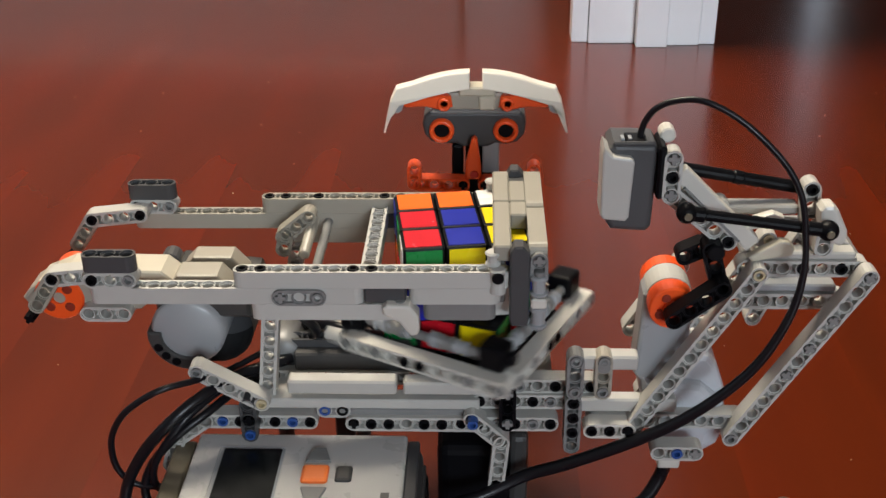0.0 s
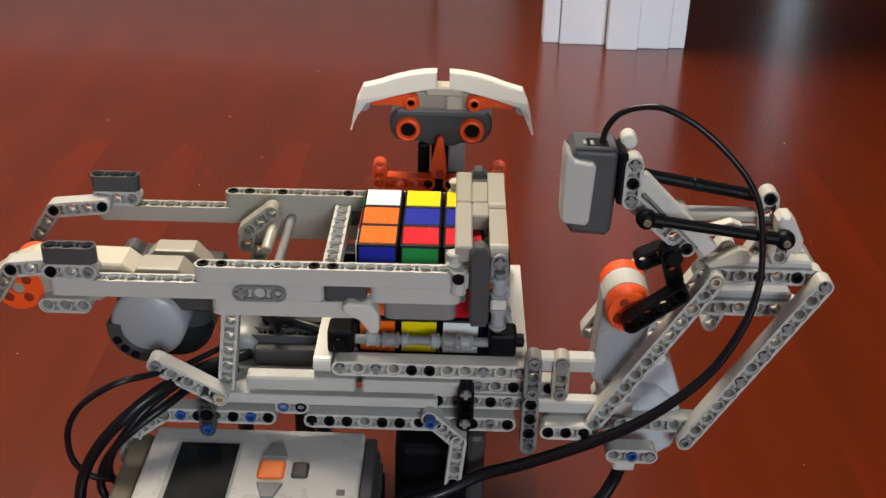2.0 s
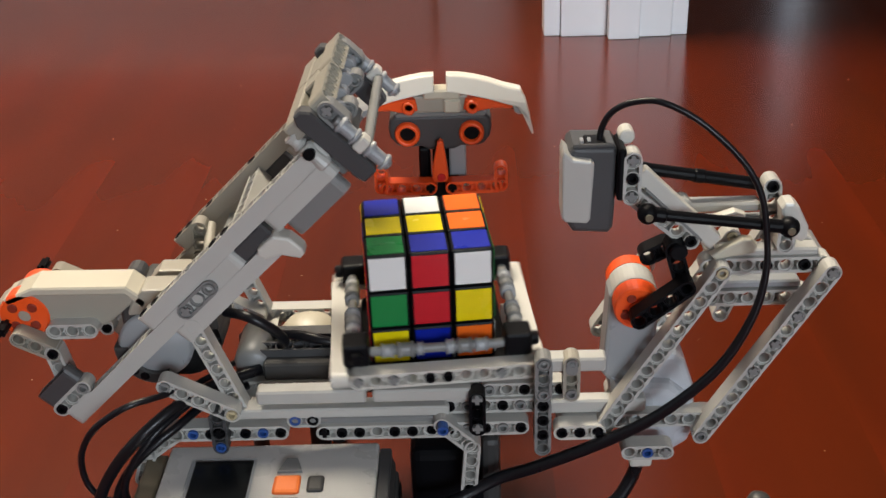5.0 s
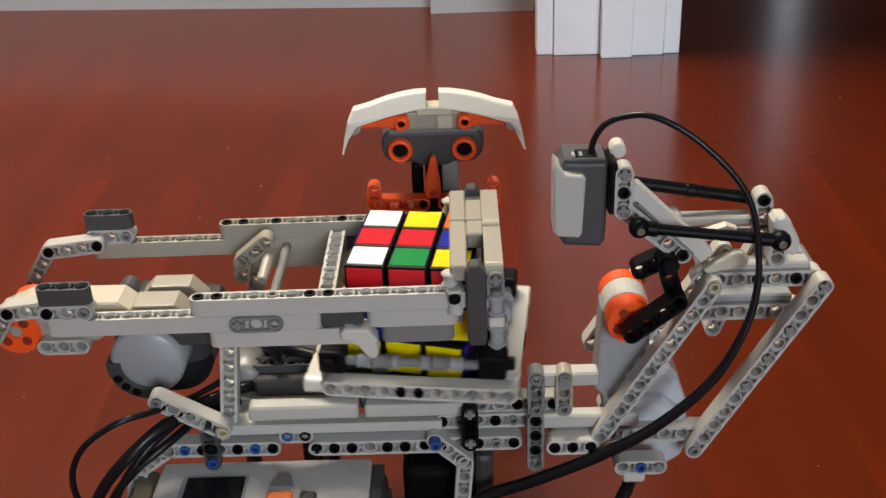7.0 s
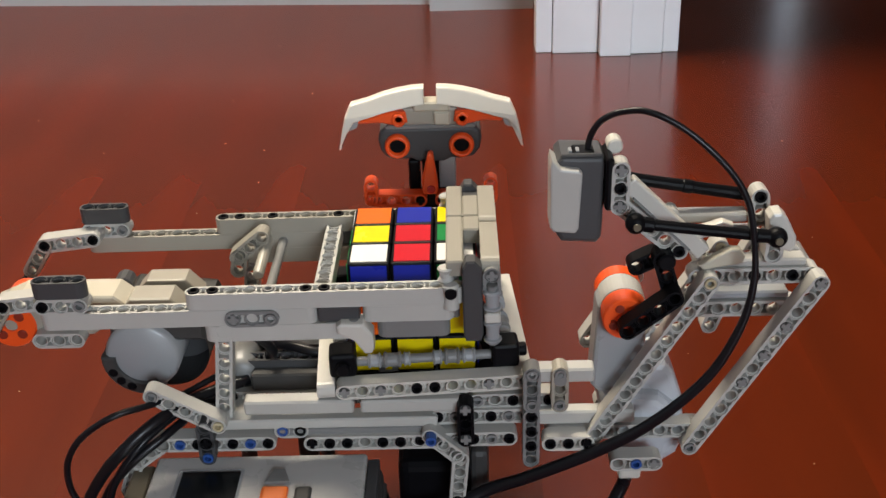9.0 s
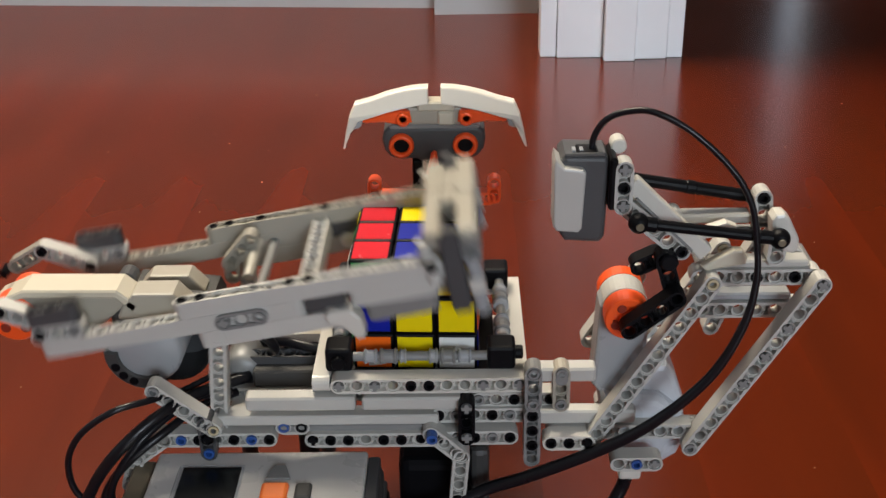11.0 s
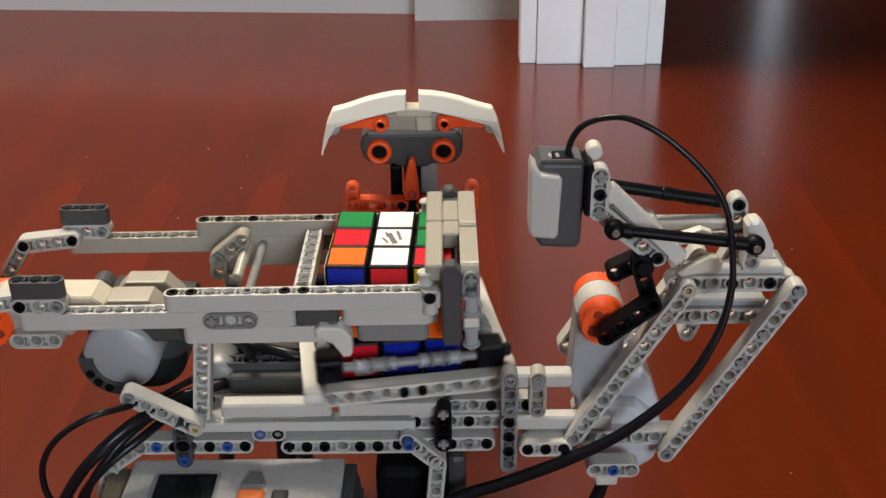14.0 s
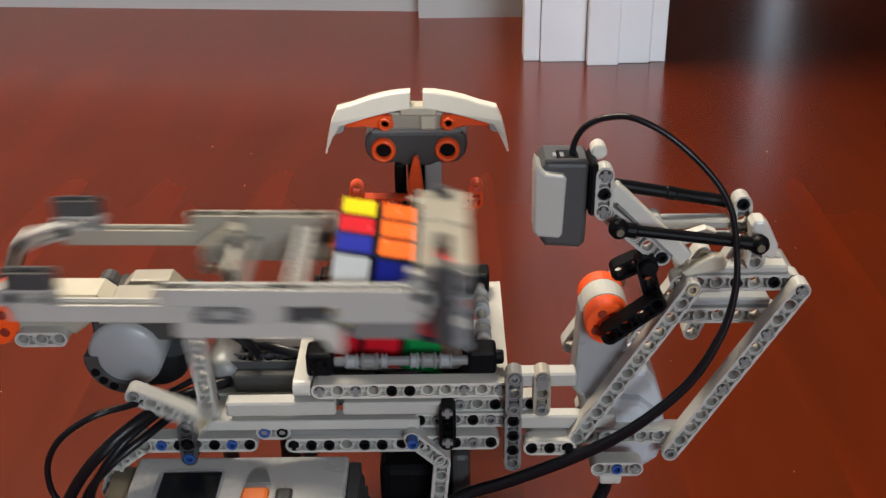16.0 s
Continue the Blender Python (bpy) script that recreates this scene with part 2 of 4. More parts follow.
def beam_bmesh(n, pitch=8.0, half=3.75, depth=3.9):
    """A straight beam with n through holes in raised collars, waisted pits between them and round ends; first hole at the origin, holes along y."""
    bm = bmesh.new()
    seg, collar = 16, 3.3
    ang = [2 * math.pi * k / seg for k in range(seg)]

    def rim(i):
        out = []
        for k, a in enumerate(ang):
            c, q = math.cos(a), math.sin(a)
            x, z = collar * c, collar * q
            if k in (3, 4, 5, 11, 12, 13):
                z = half if q > 0 else -half
            if (i == 0 and c < 0.01) or (i == n - 1 and c > -0.01):
                x, z = half * c, half * q
            out.append((x, z))
        return out

    for sgn in (-1, 1):
        y0, y1, y2 = sgn * depth, sgn * (depth - 0.9), sgn * (depth - 3.4)
        rims = []
        for i in range(n):
            ox = i * pitch
            outer = [bm.verts.new((ox + x, y0, z)) for x, z in rim(i)]
            rims.append(outer)
            rings = [[bm.verts.new((ox + r * math.cos(a), y, r * math.sin(a))) for a in ang] for r, y in ((3.0, y0), (2.9, y1), (2.45, y1), (2.45, 0))]
            for ra, rb in zip([outer] + rings, rings):
                for k in range(seg):
                    j = (k + 1) % seg
                    bm.faces.new((ra[k], ra[j], rb[j], rb[k]))
        for a, b in zip(rims, rims[1:]):
            # the two rails, then the pit between the collars
            bm.faces.new((a[3], b[5], b[6], a[2]))
            bm.faces.new((a[14], b[10], b[11], a[13]))
            loop = [a[14], a[15], a[0], a[1], a[2], b[6], b[7], b[8], b[9], b[10]]
            low = [bm.verts.new((v.co.x, y2, v.co.z)) for v in loop]
            for k in range(10):
                j = (k + 1) % 10
                bm.faces.new((loop[k], loop[j], low[j], low[k]))
            bm.faces.new(low)
    wall = [(half * math.cos(ang[k]), half * math.sin(ang[k])) for k in range(4, 13)]
    wall += [((n - 1) * pitch + half * math.cos(ang[k % seg]), half * math.sin(ang[k % seg])) for k in range(12, 21)]
    fr = [bm.verts.new((x, -depth, z)) for x, z in wall]
    bk = [bm.verts.new((x, depth, z)) for x, z in wall]
    for k in range(len(wall)):
        j = (k + 1) % len(wall)
        bm.faces.new((fr[k], fr[j], bk[j], bk[k]))
    bmesh.ops.remove_doubles(bm, verts=bm.verts, dist=0.01)
    return bm


CACHE = {}


def cached(key, build, mat, smooth=False):
    key = (key, mat.name)
    if key not in CACHE:
        CACHE[key] = mesh_of(build(), mat, str(key[0]), smooth)
    return CACHE[key]


def pin_bmesh():
    return lathe([(0, -1.5), (1.5, -1.5), (1.5, -4.3), (2.45, -4.3), (2.45, 4.3), (1.5, 4.3), (1.5, 1.5), (0, 1.5)], 14)


def cross_bmesh(length=8.4, arm=2.35, w=0.9):
    o = [(w, arm), (-w, arm), (-w, w), (-arm, w), (-arm, -w), (-w, -w), (-w, -arm), (w, -arm), (w, -w), (arm, -w), (arm, w), (w, w)]
    return prism(o, -length / 2, length / 2, 0)


FILL = {"k": ("pin", pin_bmesh, BLACK, "black friction pin"), "b": ("pin", pin_bmesh, BLUEPIN, "blue friction pin"),
        "g": ("pin", pin_bmesh, MID, "grey pin"), "t": ("pin", pin_bmesh, TANPIN, "tan pin"),
        "x": ("axle", cross_bmesh, MID, "grey cross axle"), "z": ("axle", cross_bmesh, BLACK, "black cross axle")}


def beam(parent, n, p, along, holes, mat=LIGHT, fills="", name="beam", label=""):
    """A beam of n holes from the first hole's middle p; fills: a letter for each hole that holds a pin or an axle."""
    p, base = Vector(p), parent_offset(parent)
    m = frame_of(p - base, along, holes)
    ob = part(name, cached(("beam", n), lambda: beam_bmesh(n), mat), mat, parent, label, m)
    for i, c in enumerate(fills):
        if c in FILL:
            nm, build, pm, lb = FILL[c]
            part(nm, cached(nm, build, pm), pm, ob, lb, Matrix.Translation((i * 8 * MM, 0, 0)))
    return ob


OFFSET = {}


def parent_offset(parent):
    """Where the space of a thing lies in the place, in millimetres, as it is built."""
    return OFFSET.get(parent.name, Vector((0, 0, 0)))


def rod(parent, name, a, b, r, mat, label="", ends=()):
    """A round bar from a to b."""
    a, b = Vector(a), Vector(b)
    base = parent_offset(parent)
    length = (b - a).length
    prof = [(0, 0), (r * 0.8, 0), (r, r * 0.2), *[(q, h * length) for q, h in ends], (r, length - r * 0.2), (r * 0.8, length), (0, length)]
    d = (b - a).normalized()
    m = frame_of(a - base, d.orthogonal(), d)
    return part(name, lathe(prof, 14), mat, parent, label, m, smooth=False)


def block(parent, name, a, b, mat, label="", bevel=0.6, seg=1):
    base = parent_offset(parent)
    return part(name, box(Vector(a) - base, Vector(b) - base, bevel, seg), mat, parent, label)


def bent(parent, pts, y, mat, name="bent_beam", label="", fills=""):
    """A bent beam: straight runs of holes through the given (x, z) corners."""
    base = parent_offset(parent)
    holder = None
    for (x0, z0), (x1, z1) in zip(pts, pts[1:]):
        d = Vector((x1 - x0, 0, z1 - z0))
        n = max(2, round(d.length / 8) + 1)
        ob = beam(parent, n, (x0, y, z0), d, (0, 1, 0), mat, "", name if holder is None else "bent_run", label if holder is None else "")
        holder = ob
    return holder


# ---- structure ----
def structure(name, bm, mat, label):
    ob = new(name, mesh_of(bm, mat, name))
    return tagged(ob, label, name.split("_")[0], kind="structure")


def walled(boxes):
    """Several boxes of one wall in one mesh."""
    bm = bmesh.new()
    for a, b in boxes:
        for v in bmesh.ops.create_cube(bm, size=1)["verts"]:
            v.co = Vector(((a[i] + b[i]) / 2 + v.co[i] * (b[i] - a[i])) for i in range(3))
    return bm


floor = structure("floor", box((-2300, -4700, -60), (2300, 3200, -14), 0), HALLPAINT, "polished red-brown hardwood board floor")
back_wall = structure("wall_back", walled([((-2300, 958, 0), (114, 1065, 1480)), ((-2300, 958, 2360), (114, 1065, 2500)), ((-2300, 958, 1480), (-1310, 1065, 2360)), ((100, 958, 1480), (114, 1065, 2360))]), BACKPAINT, "tan painted wall with a window over a white skirting board")
structure("wall_return", box((114, 760, 0), (246, 1065, 2500), 1), WALLPAINT, "cream painted wall end beside the doorway")
structure("wall_back_right", box((1300, 760, 0), (2300, 890, 2500), 1), WALLPAINT, "cream painted wall beside the doorway")
structure("wall_lintel", box((246, 760, 2080), (1300, 890, 2500), 1), WALLPAINT, "cream painted wall over the doorway")
structure("wall_camera_side", walled([((-2300, -4700, 0), (2300, -4580, 940)), ((-2300, -4700, 2360), (2300, -4580, 2500)), ((-2300, -4700, 940), (290, -4580, 2360)), ((1710, -4700, 940), (2300, -4580, 2360))]), WALLPAINT, "cream painted wall with a window opening")
structure("ceiling", box((-2300, -4700, 2500), (2300, 3200, 2560), 0), CEILING, "white painted ceiling")
structure("wall_hall_end", walled([((-200, 3060, 0), (1025, 3160, 2500)), ((1105, 3060, 0), (2300, 3160, 2500)), ((1025, 3060, 0), (1105, 3160, 190)), ((1025, 3060, 1250), (1105, 3160, 2500))]), HALLPAINT, "brown painted hall wall with a narrow lit gap")
structure("wall_hall_side", box((-200, 1065, 0), (-120, 3060, 2500), 1), HALLPAINT, "brown painted hall wall")
structure("wall_right", box((2180, -4580, 0), (2300, 3060, 2500), 0), WALLPAINT, "cream painted wall")
for nm, x0, x1, y0, y1 in (("wall_left", -2300, -2180, -1.05e3, 0.45e3),):
    bm = walled([((x0, -4580, 0), (x1, 3060, 480)), ((x0, -4580, 2050), (x1, 3060, 2500)), ((x0, -4580, 480), (x1, y0, 2050)), ((x0, y1, 480), (x1, 3060, 2050))])
    structure(nm, bm, WALLPAINT, "cream painted wall with a window opening")


def slanted(ob):
    """The back wall runs at a slant from the corner by the doorway."""
    ob.data.transform(Matrix.Translation((-0.016, 0.951, 0)) @ Matrix.Rotation(radians(-4.8), 4, "Z") @ Matrix.Translation((0.016, -0.951, 0)))


slanted(back_wall)


def skirting(name, x0, x1, y, h, label):
    o = [(-14, 0), (0, 0), (0, h), (-11, h), (-13.4, h - 3), (-14, h - 9)]
    bm = prism(o, 0, x1 - x0, 0)
    for v in bm.verts:
        v.co = Vector((x0 + v.co.y, y + v.co.x, v.co.z))
    return structure(name, bm, SKIRT, label)


slanted(skirting("baseboard_1", -2180, -16, 965, 110, "white gloss skirting board with dust along its foot"))
skirting("baseboard_2", -16, 112, 934, 110, "white gloss skirting board with dust along its foot")


def casing():
    """The door lining: stepped white boards one beside the other, each its own depth."""
    for i, (x0, x1, y0, y1) in enumerate(((103, 121, 743, 775), (121, 171, 739, 774), (171, 205, 724, 773), (205, 240, 731, 772), (240, 258, 735, 900))):
        structure("trim_%d" % (i + 1), box((x0, y0, 0), (x1 - 0.8, y1, 2080), 0.8, 1), TRIM, "white gloss board of a stepped door casing")


casing()

# ---- the puzzle cube ----
STICKERS = "WBGRBWGRYGRGROBYOBBWOOGYYBWBRYWROGOYGWRBYRWOOYYGRBWOGW"
CENTRE = Vector((-5.5, 4.5, 125.6))


def puzzle_cube():
    cube = thing("puzzle_cube", "scrambled three by three colour puzzle cube with black body", "puzzle cube", CENTRE)
    body = mesh_of(box((-9.35, -9.35, -9.35), (9.35, 9.35, 9.35), 1.3, 2), BLACK, "cubelet")
    k, pieces = 0, {}
    for x in (-1, 0, 1):
        for y in (-1, 0, 1):
            for z in (-1, 0, 1):
                if (x, y, z) == (0, 0, 0):
                    continue
                # an empty at the middle of the cube would be a part without shape: the mesh itself carries its offset
                me = body.copy()
                me.transform(Matrix.Translation(Vector((x, y, z)) * 19 * MM))
                c = part("cubelet", me, BLACK, cube)
                pieces[(x, y, z)] = c
                for axis in range(3):
                    for s in (-1, 1):
                        if (x, y, z)[axis] != s:
                            continue
                        n = [0, 0, 0]
                        n[axis] = s
                        bm = box((-8.0, -8.0, -0.15), (8.0, 8.0, 0.25), 0.12)
                        turn = Vector((0, 0, 1)).rotation_difference(Vector(n)).to_matrix().to_4x4()
                        me = mesh_of(bm, STICKER[STICKERS[k]], "sticker")
                        me.transform(Matrix.Translation((Vector((x, y, z)) * 19 + Vector(n) * 9.4) * MM) @ turn)
                        part("sticker", me, None, c, {"R": "red", "G": "green", "B": "blue", "Y": "yellow", "O": "orange", "W": "white"}[STICKERS[k]] + " sticker")
                        if k == LOGO:
                            for dx, dy, w, h, a in ((-1.5, 0.5, 11, 2.6, 20), (1.5, -2.6, 9, 1.4, 14), (-3.5, 3.4, 6, 1.2, 30), (2.5, 3.2, 5, 1.0, 12)):
                                b2 = box((-w / 2, -h / 2, 0.25), (w / 2, h / 2, 0.4), 0)
                                m2 = mesh_of(b2, INK, "print")
                                m2.transform(Matrix.Translation((Vector((x, y, z)) * 19 + Vector(n) * 9.4) * MM) @ turn @ pose(dx * MM, dy * MM, 0, 0, 0, a))
                                part("print", m2, None, c, "grey printed emblem")
                        k += 1
    return cube, pieces


LOGO = 30
cube, cubelets = puzzle_cube()

# ---- the turntable ----
AXIS = Vector((-4, 4, 101.5))
turntable = thing("turntable_tray", "square turntable tray of light grey plastic beams with black corners", "robot turntable", AXIS)
OFFSET[turntable.name] = AXIS


def build_turntable():
    for q in range(4):
        c, s = ((1, 0), (0, 1), (-1, 0), (0, -1))[q]

        def at(x, y, z):
            return AXIS + Vector((c * x - s * y, s * x + c * y, z))

        def way(x, y, z=0):
            return Vector((c * x - s * y, s * x + c * y, z))
        beam(turntable, 11, at(-36, -44, 0), way(1, 0), way(0, 1), WHITE, "x.x.kk..x.x", label="off-white eleven-hole beam")
        # the inner rail: an axle with bushes, between black corner blocks
        y, z = -37.5, 9.3
        rod(turntable, "axle", at(-30, y, z), at(34, y, z), 2.2, MID, "grey axle")
        for x0, x1, r, mat in ((-25, -19, 3.6, PALE), (-18, -10, 3.9, MID), (-9, -6, 3.6, PALE), (4, 8, 3.9, PALE), (9, 16, 3.9, MID), (17, 23, 3.6, PALE)):
            rod(turntable, "bush", at(x0, y, z), at(x1, y, z), r, mat, "grey bush on the axle", ends=((r * 0.82, 0.25), (r * 0.82, 0.75)))
        block(turntable, "corner_block", *sorted_pair(at(-42, -42.5, 4.2), at(-30, -30, 16)), BLACK, "black plastic corner connector", 1.6, 2)
        rod(turntable, "corner_pin", at(-36, -46, 10), at(-36, -42, 10), 3.2, BLACK)
    # hub and gear below
    part("hub", lathe([(0, -6), (14, -6), (14, 2), (27, 2), (27, 5), (0, 5)], 28), MID, turntable, "grey turntable hub", Matrix.Translation((0, 0, -9 * MM)) @ pose(0, 0, 0, 90, 0, 0))
    block(turntable, "plate", AXIS + Vector((-34, -34, -7)), AXIS + Vector((34, 34, -4.8)), BLACK, "black plate in the tray", 0.6)
    for dy in (-20, 20):
        beam(turntable, 7, AXIS + Vector((-24, dy, -0.6)), (1, 0, 0), (0, 1, 0), LIGHT if dy > 0 else DARK)
    for dx in (-16, 16):
        block(turntable, "clip", AXIS + Vector((dx - 5, -27, -4.6)), AXIS + Vector((dx + 5, -16, 2)), MID, "mid grey clip in the tray", 0.8)


def sorted_pair(a, b):
    return Vector(map(min, a, b)), Vector(map(max, a, b))


build_turntable()

# ---- the tilting arm ----
A0 = Vector((-102.5, -41.5, 150.4))
arm = thing("tilting_arm", "light grey plastic beam arm that holds and tips the cube", "robot arm", A0)
OFFSET[arm.name] = A0


def build_arm():
    for y, fr in ((-38, True), (34.5, False)):
        # far side: same light grey beams, their shade put into the colour
        beam(arm, 15, (-98.5, y, 146.2), (1, 0, 0), (0, 0, 1), LIGHT if fr else TAN_AND_SHADED, "kk..g.kk......t" if fr else "kk.k...k.......", label="light grey fifteen-hole beam")
        beam(arm, 15, (-162, y, 138.3), (1, 0, 0), (0, 0, 1), LIGHT if fr else TAN_AND_SHADED, label="light grey fifteen-hole beam")
        beam(arm, 9, (-92, y, 130.4), (1, 0, 0), (0, 0, 1), LIGHT if fr else TAN_AND_SHADED, label="light grey nine-hole beam")
        beam(arm, 5, (-23, y, 138.3), (1, 0, 0), (0, 0, 1), LIGHT)
        beam(arm, 4, (-17, y, 130.4), (1, 0, 0), (0, 0, 1), MID, label="mid grey beam")
        block(arm, "spacer", (-46, y - 3.2, 134.5), (-28, y + 3.6, 142.1), DARK, "dark grey block between the beams", 0.8)
        sy = -1 if fr else 1
        # pin holder on the face of the beams
        beam(arm, 3, (-82 if fr else -76, y + sy * 1.6, 138.3), (1, 0, 0), (0, 1, 0), MID, "xog", label="mid grey connector with an axle end")
        block(arm, "tan_spacer", (-60.4, y - 2.6, 134.8), (-54.6, y + 2.8, 141.8), TANPIN, "tan spacer between the beams", 0.6)
        # block and connectors at the tail
        beam(arm, 3, (-163.5, y, 153.6), (1, 0, 0), (0, 0, 1), DARK, "o.o", label="dark grey three-hole beam")
        beam(arm, 3, (-163.5, y, 146), (1, 0, 0), (0, 1, 0), LIGHT, "kog")
        # white angled connector that hangs below the side beam
        part("angle_connector", prism([(-38, 134.6), (-36, 136.2), (-26.4, 135.8), (-22.4, 130.4), (-22.2, 123), (-23.4, 121), (-26.4, 120.8), (-31, 127.6), (-37.6, 131)], y - 8, y + 1, 1.2, 2), WHITE, arm, "white angled connector", Matrix.Translation(-A0 * MM))
        rod(arm, "connector_hole", (-30.6, y - 3.6, 134), (-30.6, y - 3.6, 136.3), 2.2, MID, "shaded pin hole")
        rod(arm, "pin", (9.5, y, 152), (9.5, y, 158.5), 3.5, LIGHT, "grey upright pin", ends=((2.6, 0.3), (2.6, 0.6)))
    # cross beams
    beam(arm, 9, (-44.5, -33.5, 142.2), (0, 1, 0), (0, 0, 1), LIGHT, label="light grey cross beam")
    rod(arm, "cross_axle", (-70, -34, 138), (-70, 34, 138), 2.2, MID, "grey cross axle")
    rod(arm, "cross_bush", (-77, -6, 139), (-75, 20, 145), 2.6, TAN_AND_SHADED, "tan-grey axle connector")
    bent(arm, [(-77, 149), (-88, 140), (-90, 131)], 16, KHAKI, label="light grey bent beam")
    # the gripper roof: beams side by side across the arm
    for x, y0 in ((13.5, -40), (21, -10)):
        block(arm, "roof_beam", (x - 3.8, y0, 154.5), (x + 3.8, 3.6, 162), KHAKI, "khaki-grey cross beam of the gripper", 0.7)
        block(arm, "roof_beam", (x - 3.8, 4.2, 154.5), (x + 3.8, 37 if x < 20 else 26, 162), KHAKI, "khaki-grey cross beam of the gripper", 0.7)
    beam(arm, 5, (28.5, -36, 158.2), (0, 1, 0), (1, 0, 0), KHAKI, label="khaki-grey cross beam of the gripper")
    beam(arm, 5, (28.5, 3.5, 158.2), (0, 1, 0), (1, 0, 0), KHAKI, label="khaki-grey cross beam of the gripper")
    for y in (-30, -12, 8, 26):
        rod(arm, "bush", (27, y, 150), (27, y + 7, 150), 3.6, PALE, "pale grey bush", ends=((2.8, 0.3), (2.8, 0.7)))
    for y in (-20, 14):
        beam(arm, 2, (21, y, 146), (1, 0, 0), (0, 1, 0), MID, "gg")
    block(arm, "roof_gap", (17.3, 27, 153), (24.9, 38, 160), DARK, "dark grey block in the gripper", 0.7)
    for y, s in ((-38, -1), (36, 1)):
        part("claw", prism([(16.5, 128), (17.5, 124.5), (24, 124.5), (25, 128), (25, 160), (22, 163.5), (18.5, 163.5), (16.5, 160)], y - 6 if s < 0 else y - 2, y + 2 if s < 0 else y + 6, 0.8), DARK, arm, "dark grey upright claw beam", Matrix.Translation(-A0 * MM))
        yy = y - 4 if s < 0 else y + 4
        beam(arm, 2, (29, y, 147.5), (0, 0, 1), (0, 1, 0), MID, ".x", label="mid grey connector with an axle end")
        rod(arm, "upright_axle", (29, yy, 122), (29, yy, 151), 2.2, MID, "grey upright axle")
        for z0, z1 in ((139.5, 149), (123.5, 134)):
            rod(arm, "bush", (29, yy, z0), (29, yy, z1), 3.9, PALE, "pale grey flanged bush", ends=((3.9, 0.16), (2.9, 0.2), (2.9, 0.8), (3.9, 0.84)))
        block(arm, "collar", (25.6, yy - 4, 134.4), (32.4, yy + 3, 139.2), WHITE, "off-white square collar", 0.8)
        rod(arm, "connector", (11.5, y - 3.4, 140), (11.5, y - 3.4, 152), 3.6, LIGHT, "grey connector tube", ends=((2.9, 0.4), (2.9, 0.6)))
        rod(arm, "pin", (11.5, y - 8, 149), (11.5, y - 2, 149), 2.6, BLACK, "black pin")
    block(arm, "grip_plate", (9, -33, 130), (15, 30, 153), MID, "grey plate that holds the cube", 0.8)
    rod(arm, "cross_axle", (29, -40, 134), (29, 38, 134), 2.2, MID, "grey cross axle")


build_arm()

# the two tail links, from the arm's tail to the motor's crank
LINK_PIN = Vector((-160, 0, 145))
tail_link = thing("tail_link", "grey bent plastic beams that join the arm to the motor crank", "robot link", LINK_PIN)
OFFSET[tail_link.name] = LINK_PIN
for y in (-31, 27):
    beam(tail_link, 4, (-160, y, 145), (-1, 0, -0.12), (0, 1, 0), LIGHT, "ko.k", label="grey beam of the link")
    beam(tail_link, 3, (-184, y, 142), (-0.55, 0, -0.84), (0, 1, 0), KHAKI, "...z", label="grey beam of the link")

# knee: lower link turns on the frame, upper leg hangs from the arm
KNEE_F, KNEE_L1, KNEE_L2 = Vector((-121.7, 0, 104.2)), 34.5, 45.0
HIP = Vector((-87.2, 0, 131.0))
lower_link = thing("lower_link", "light grey five-hole beams that turn on the frame", "robot link", KNEE_F)
OFFSET[lower_link.name] = KNEE_F
upper_leg = thing("upper_leg", "light grey seven-hole beams that carry the arm", "robot link", HIP)
OFFSET[upper_leg.name] = HIP
for y in (-42, 38):
    beam(lower_link, 5, (-121.7 + 1, y - 4, 104.2), (1, 0, 0), (0, 1, 0), LIGHT, "g...t")
    beam(upper_leg, 7, (-87.2, y + 4, 131.0 - 0), (0, 0, -1), (0, 1, 0), LIGHT, ".......")

# ---- the lift motor at the tail ----
motor = thing("tilt_motor", "light grey geared motor with an orange hub", "motor")


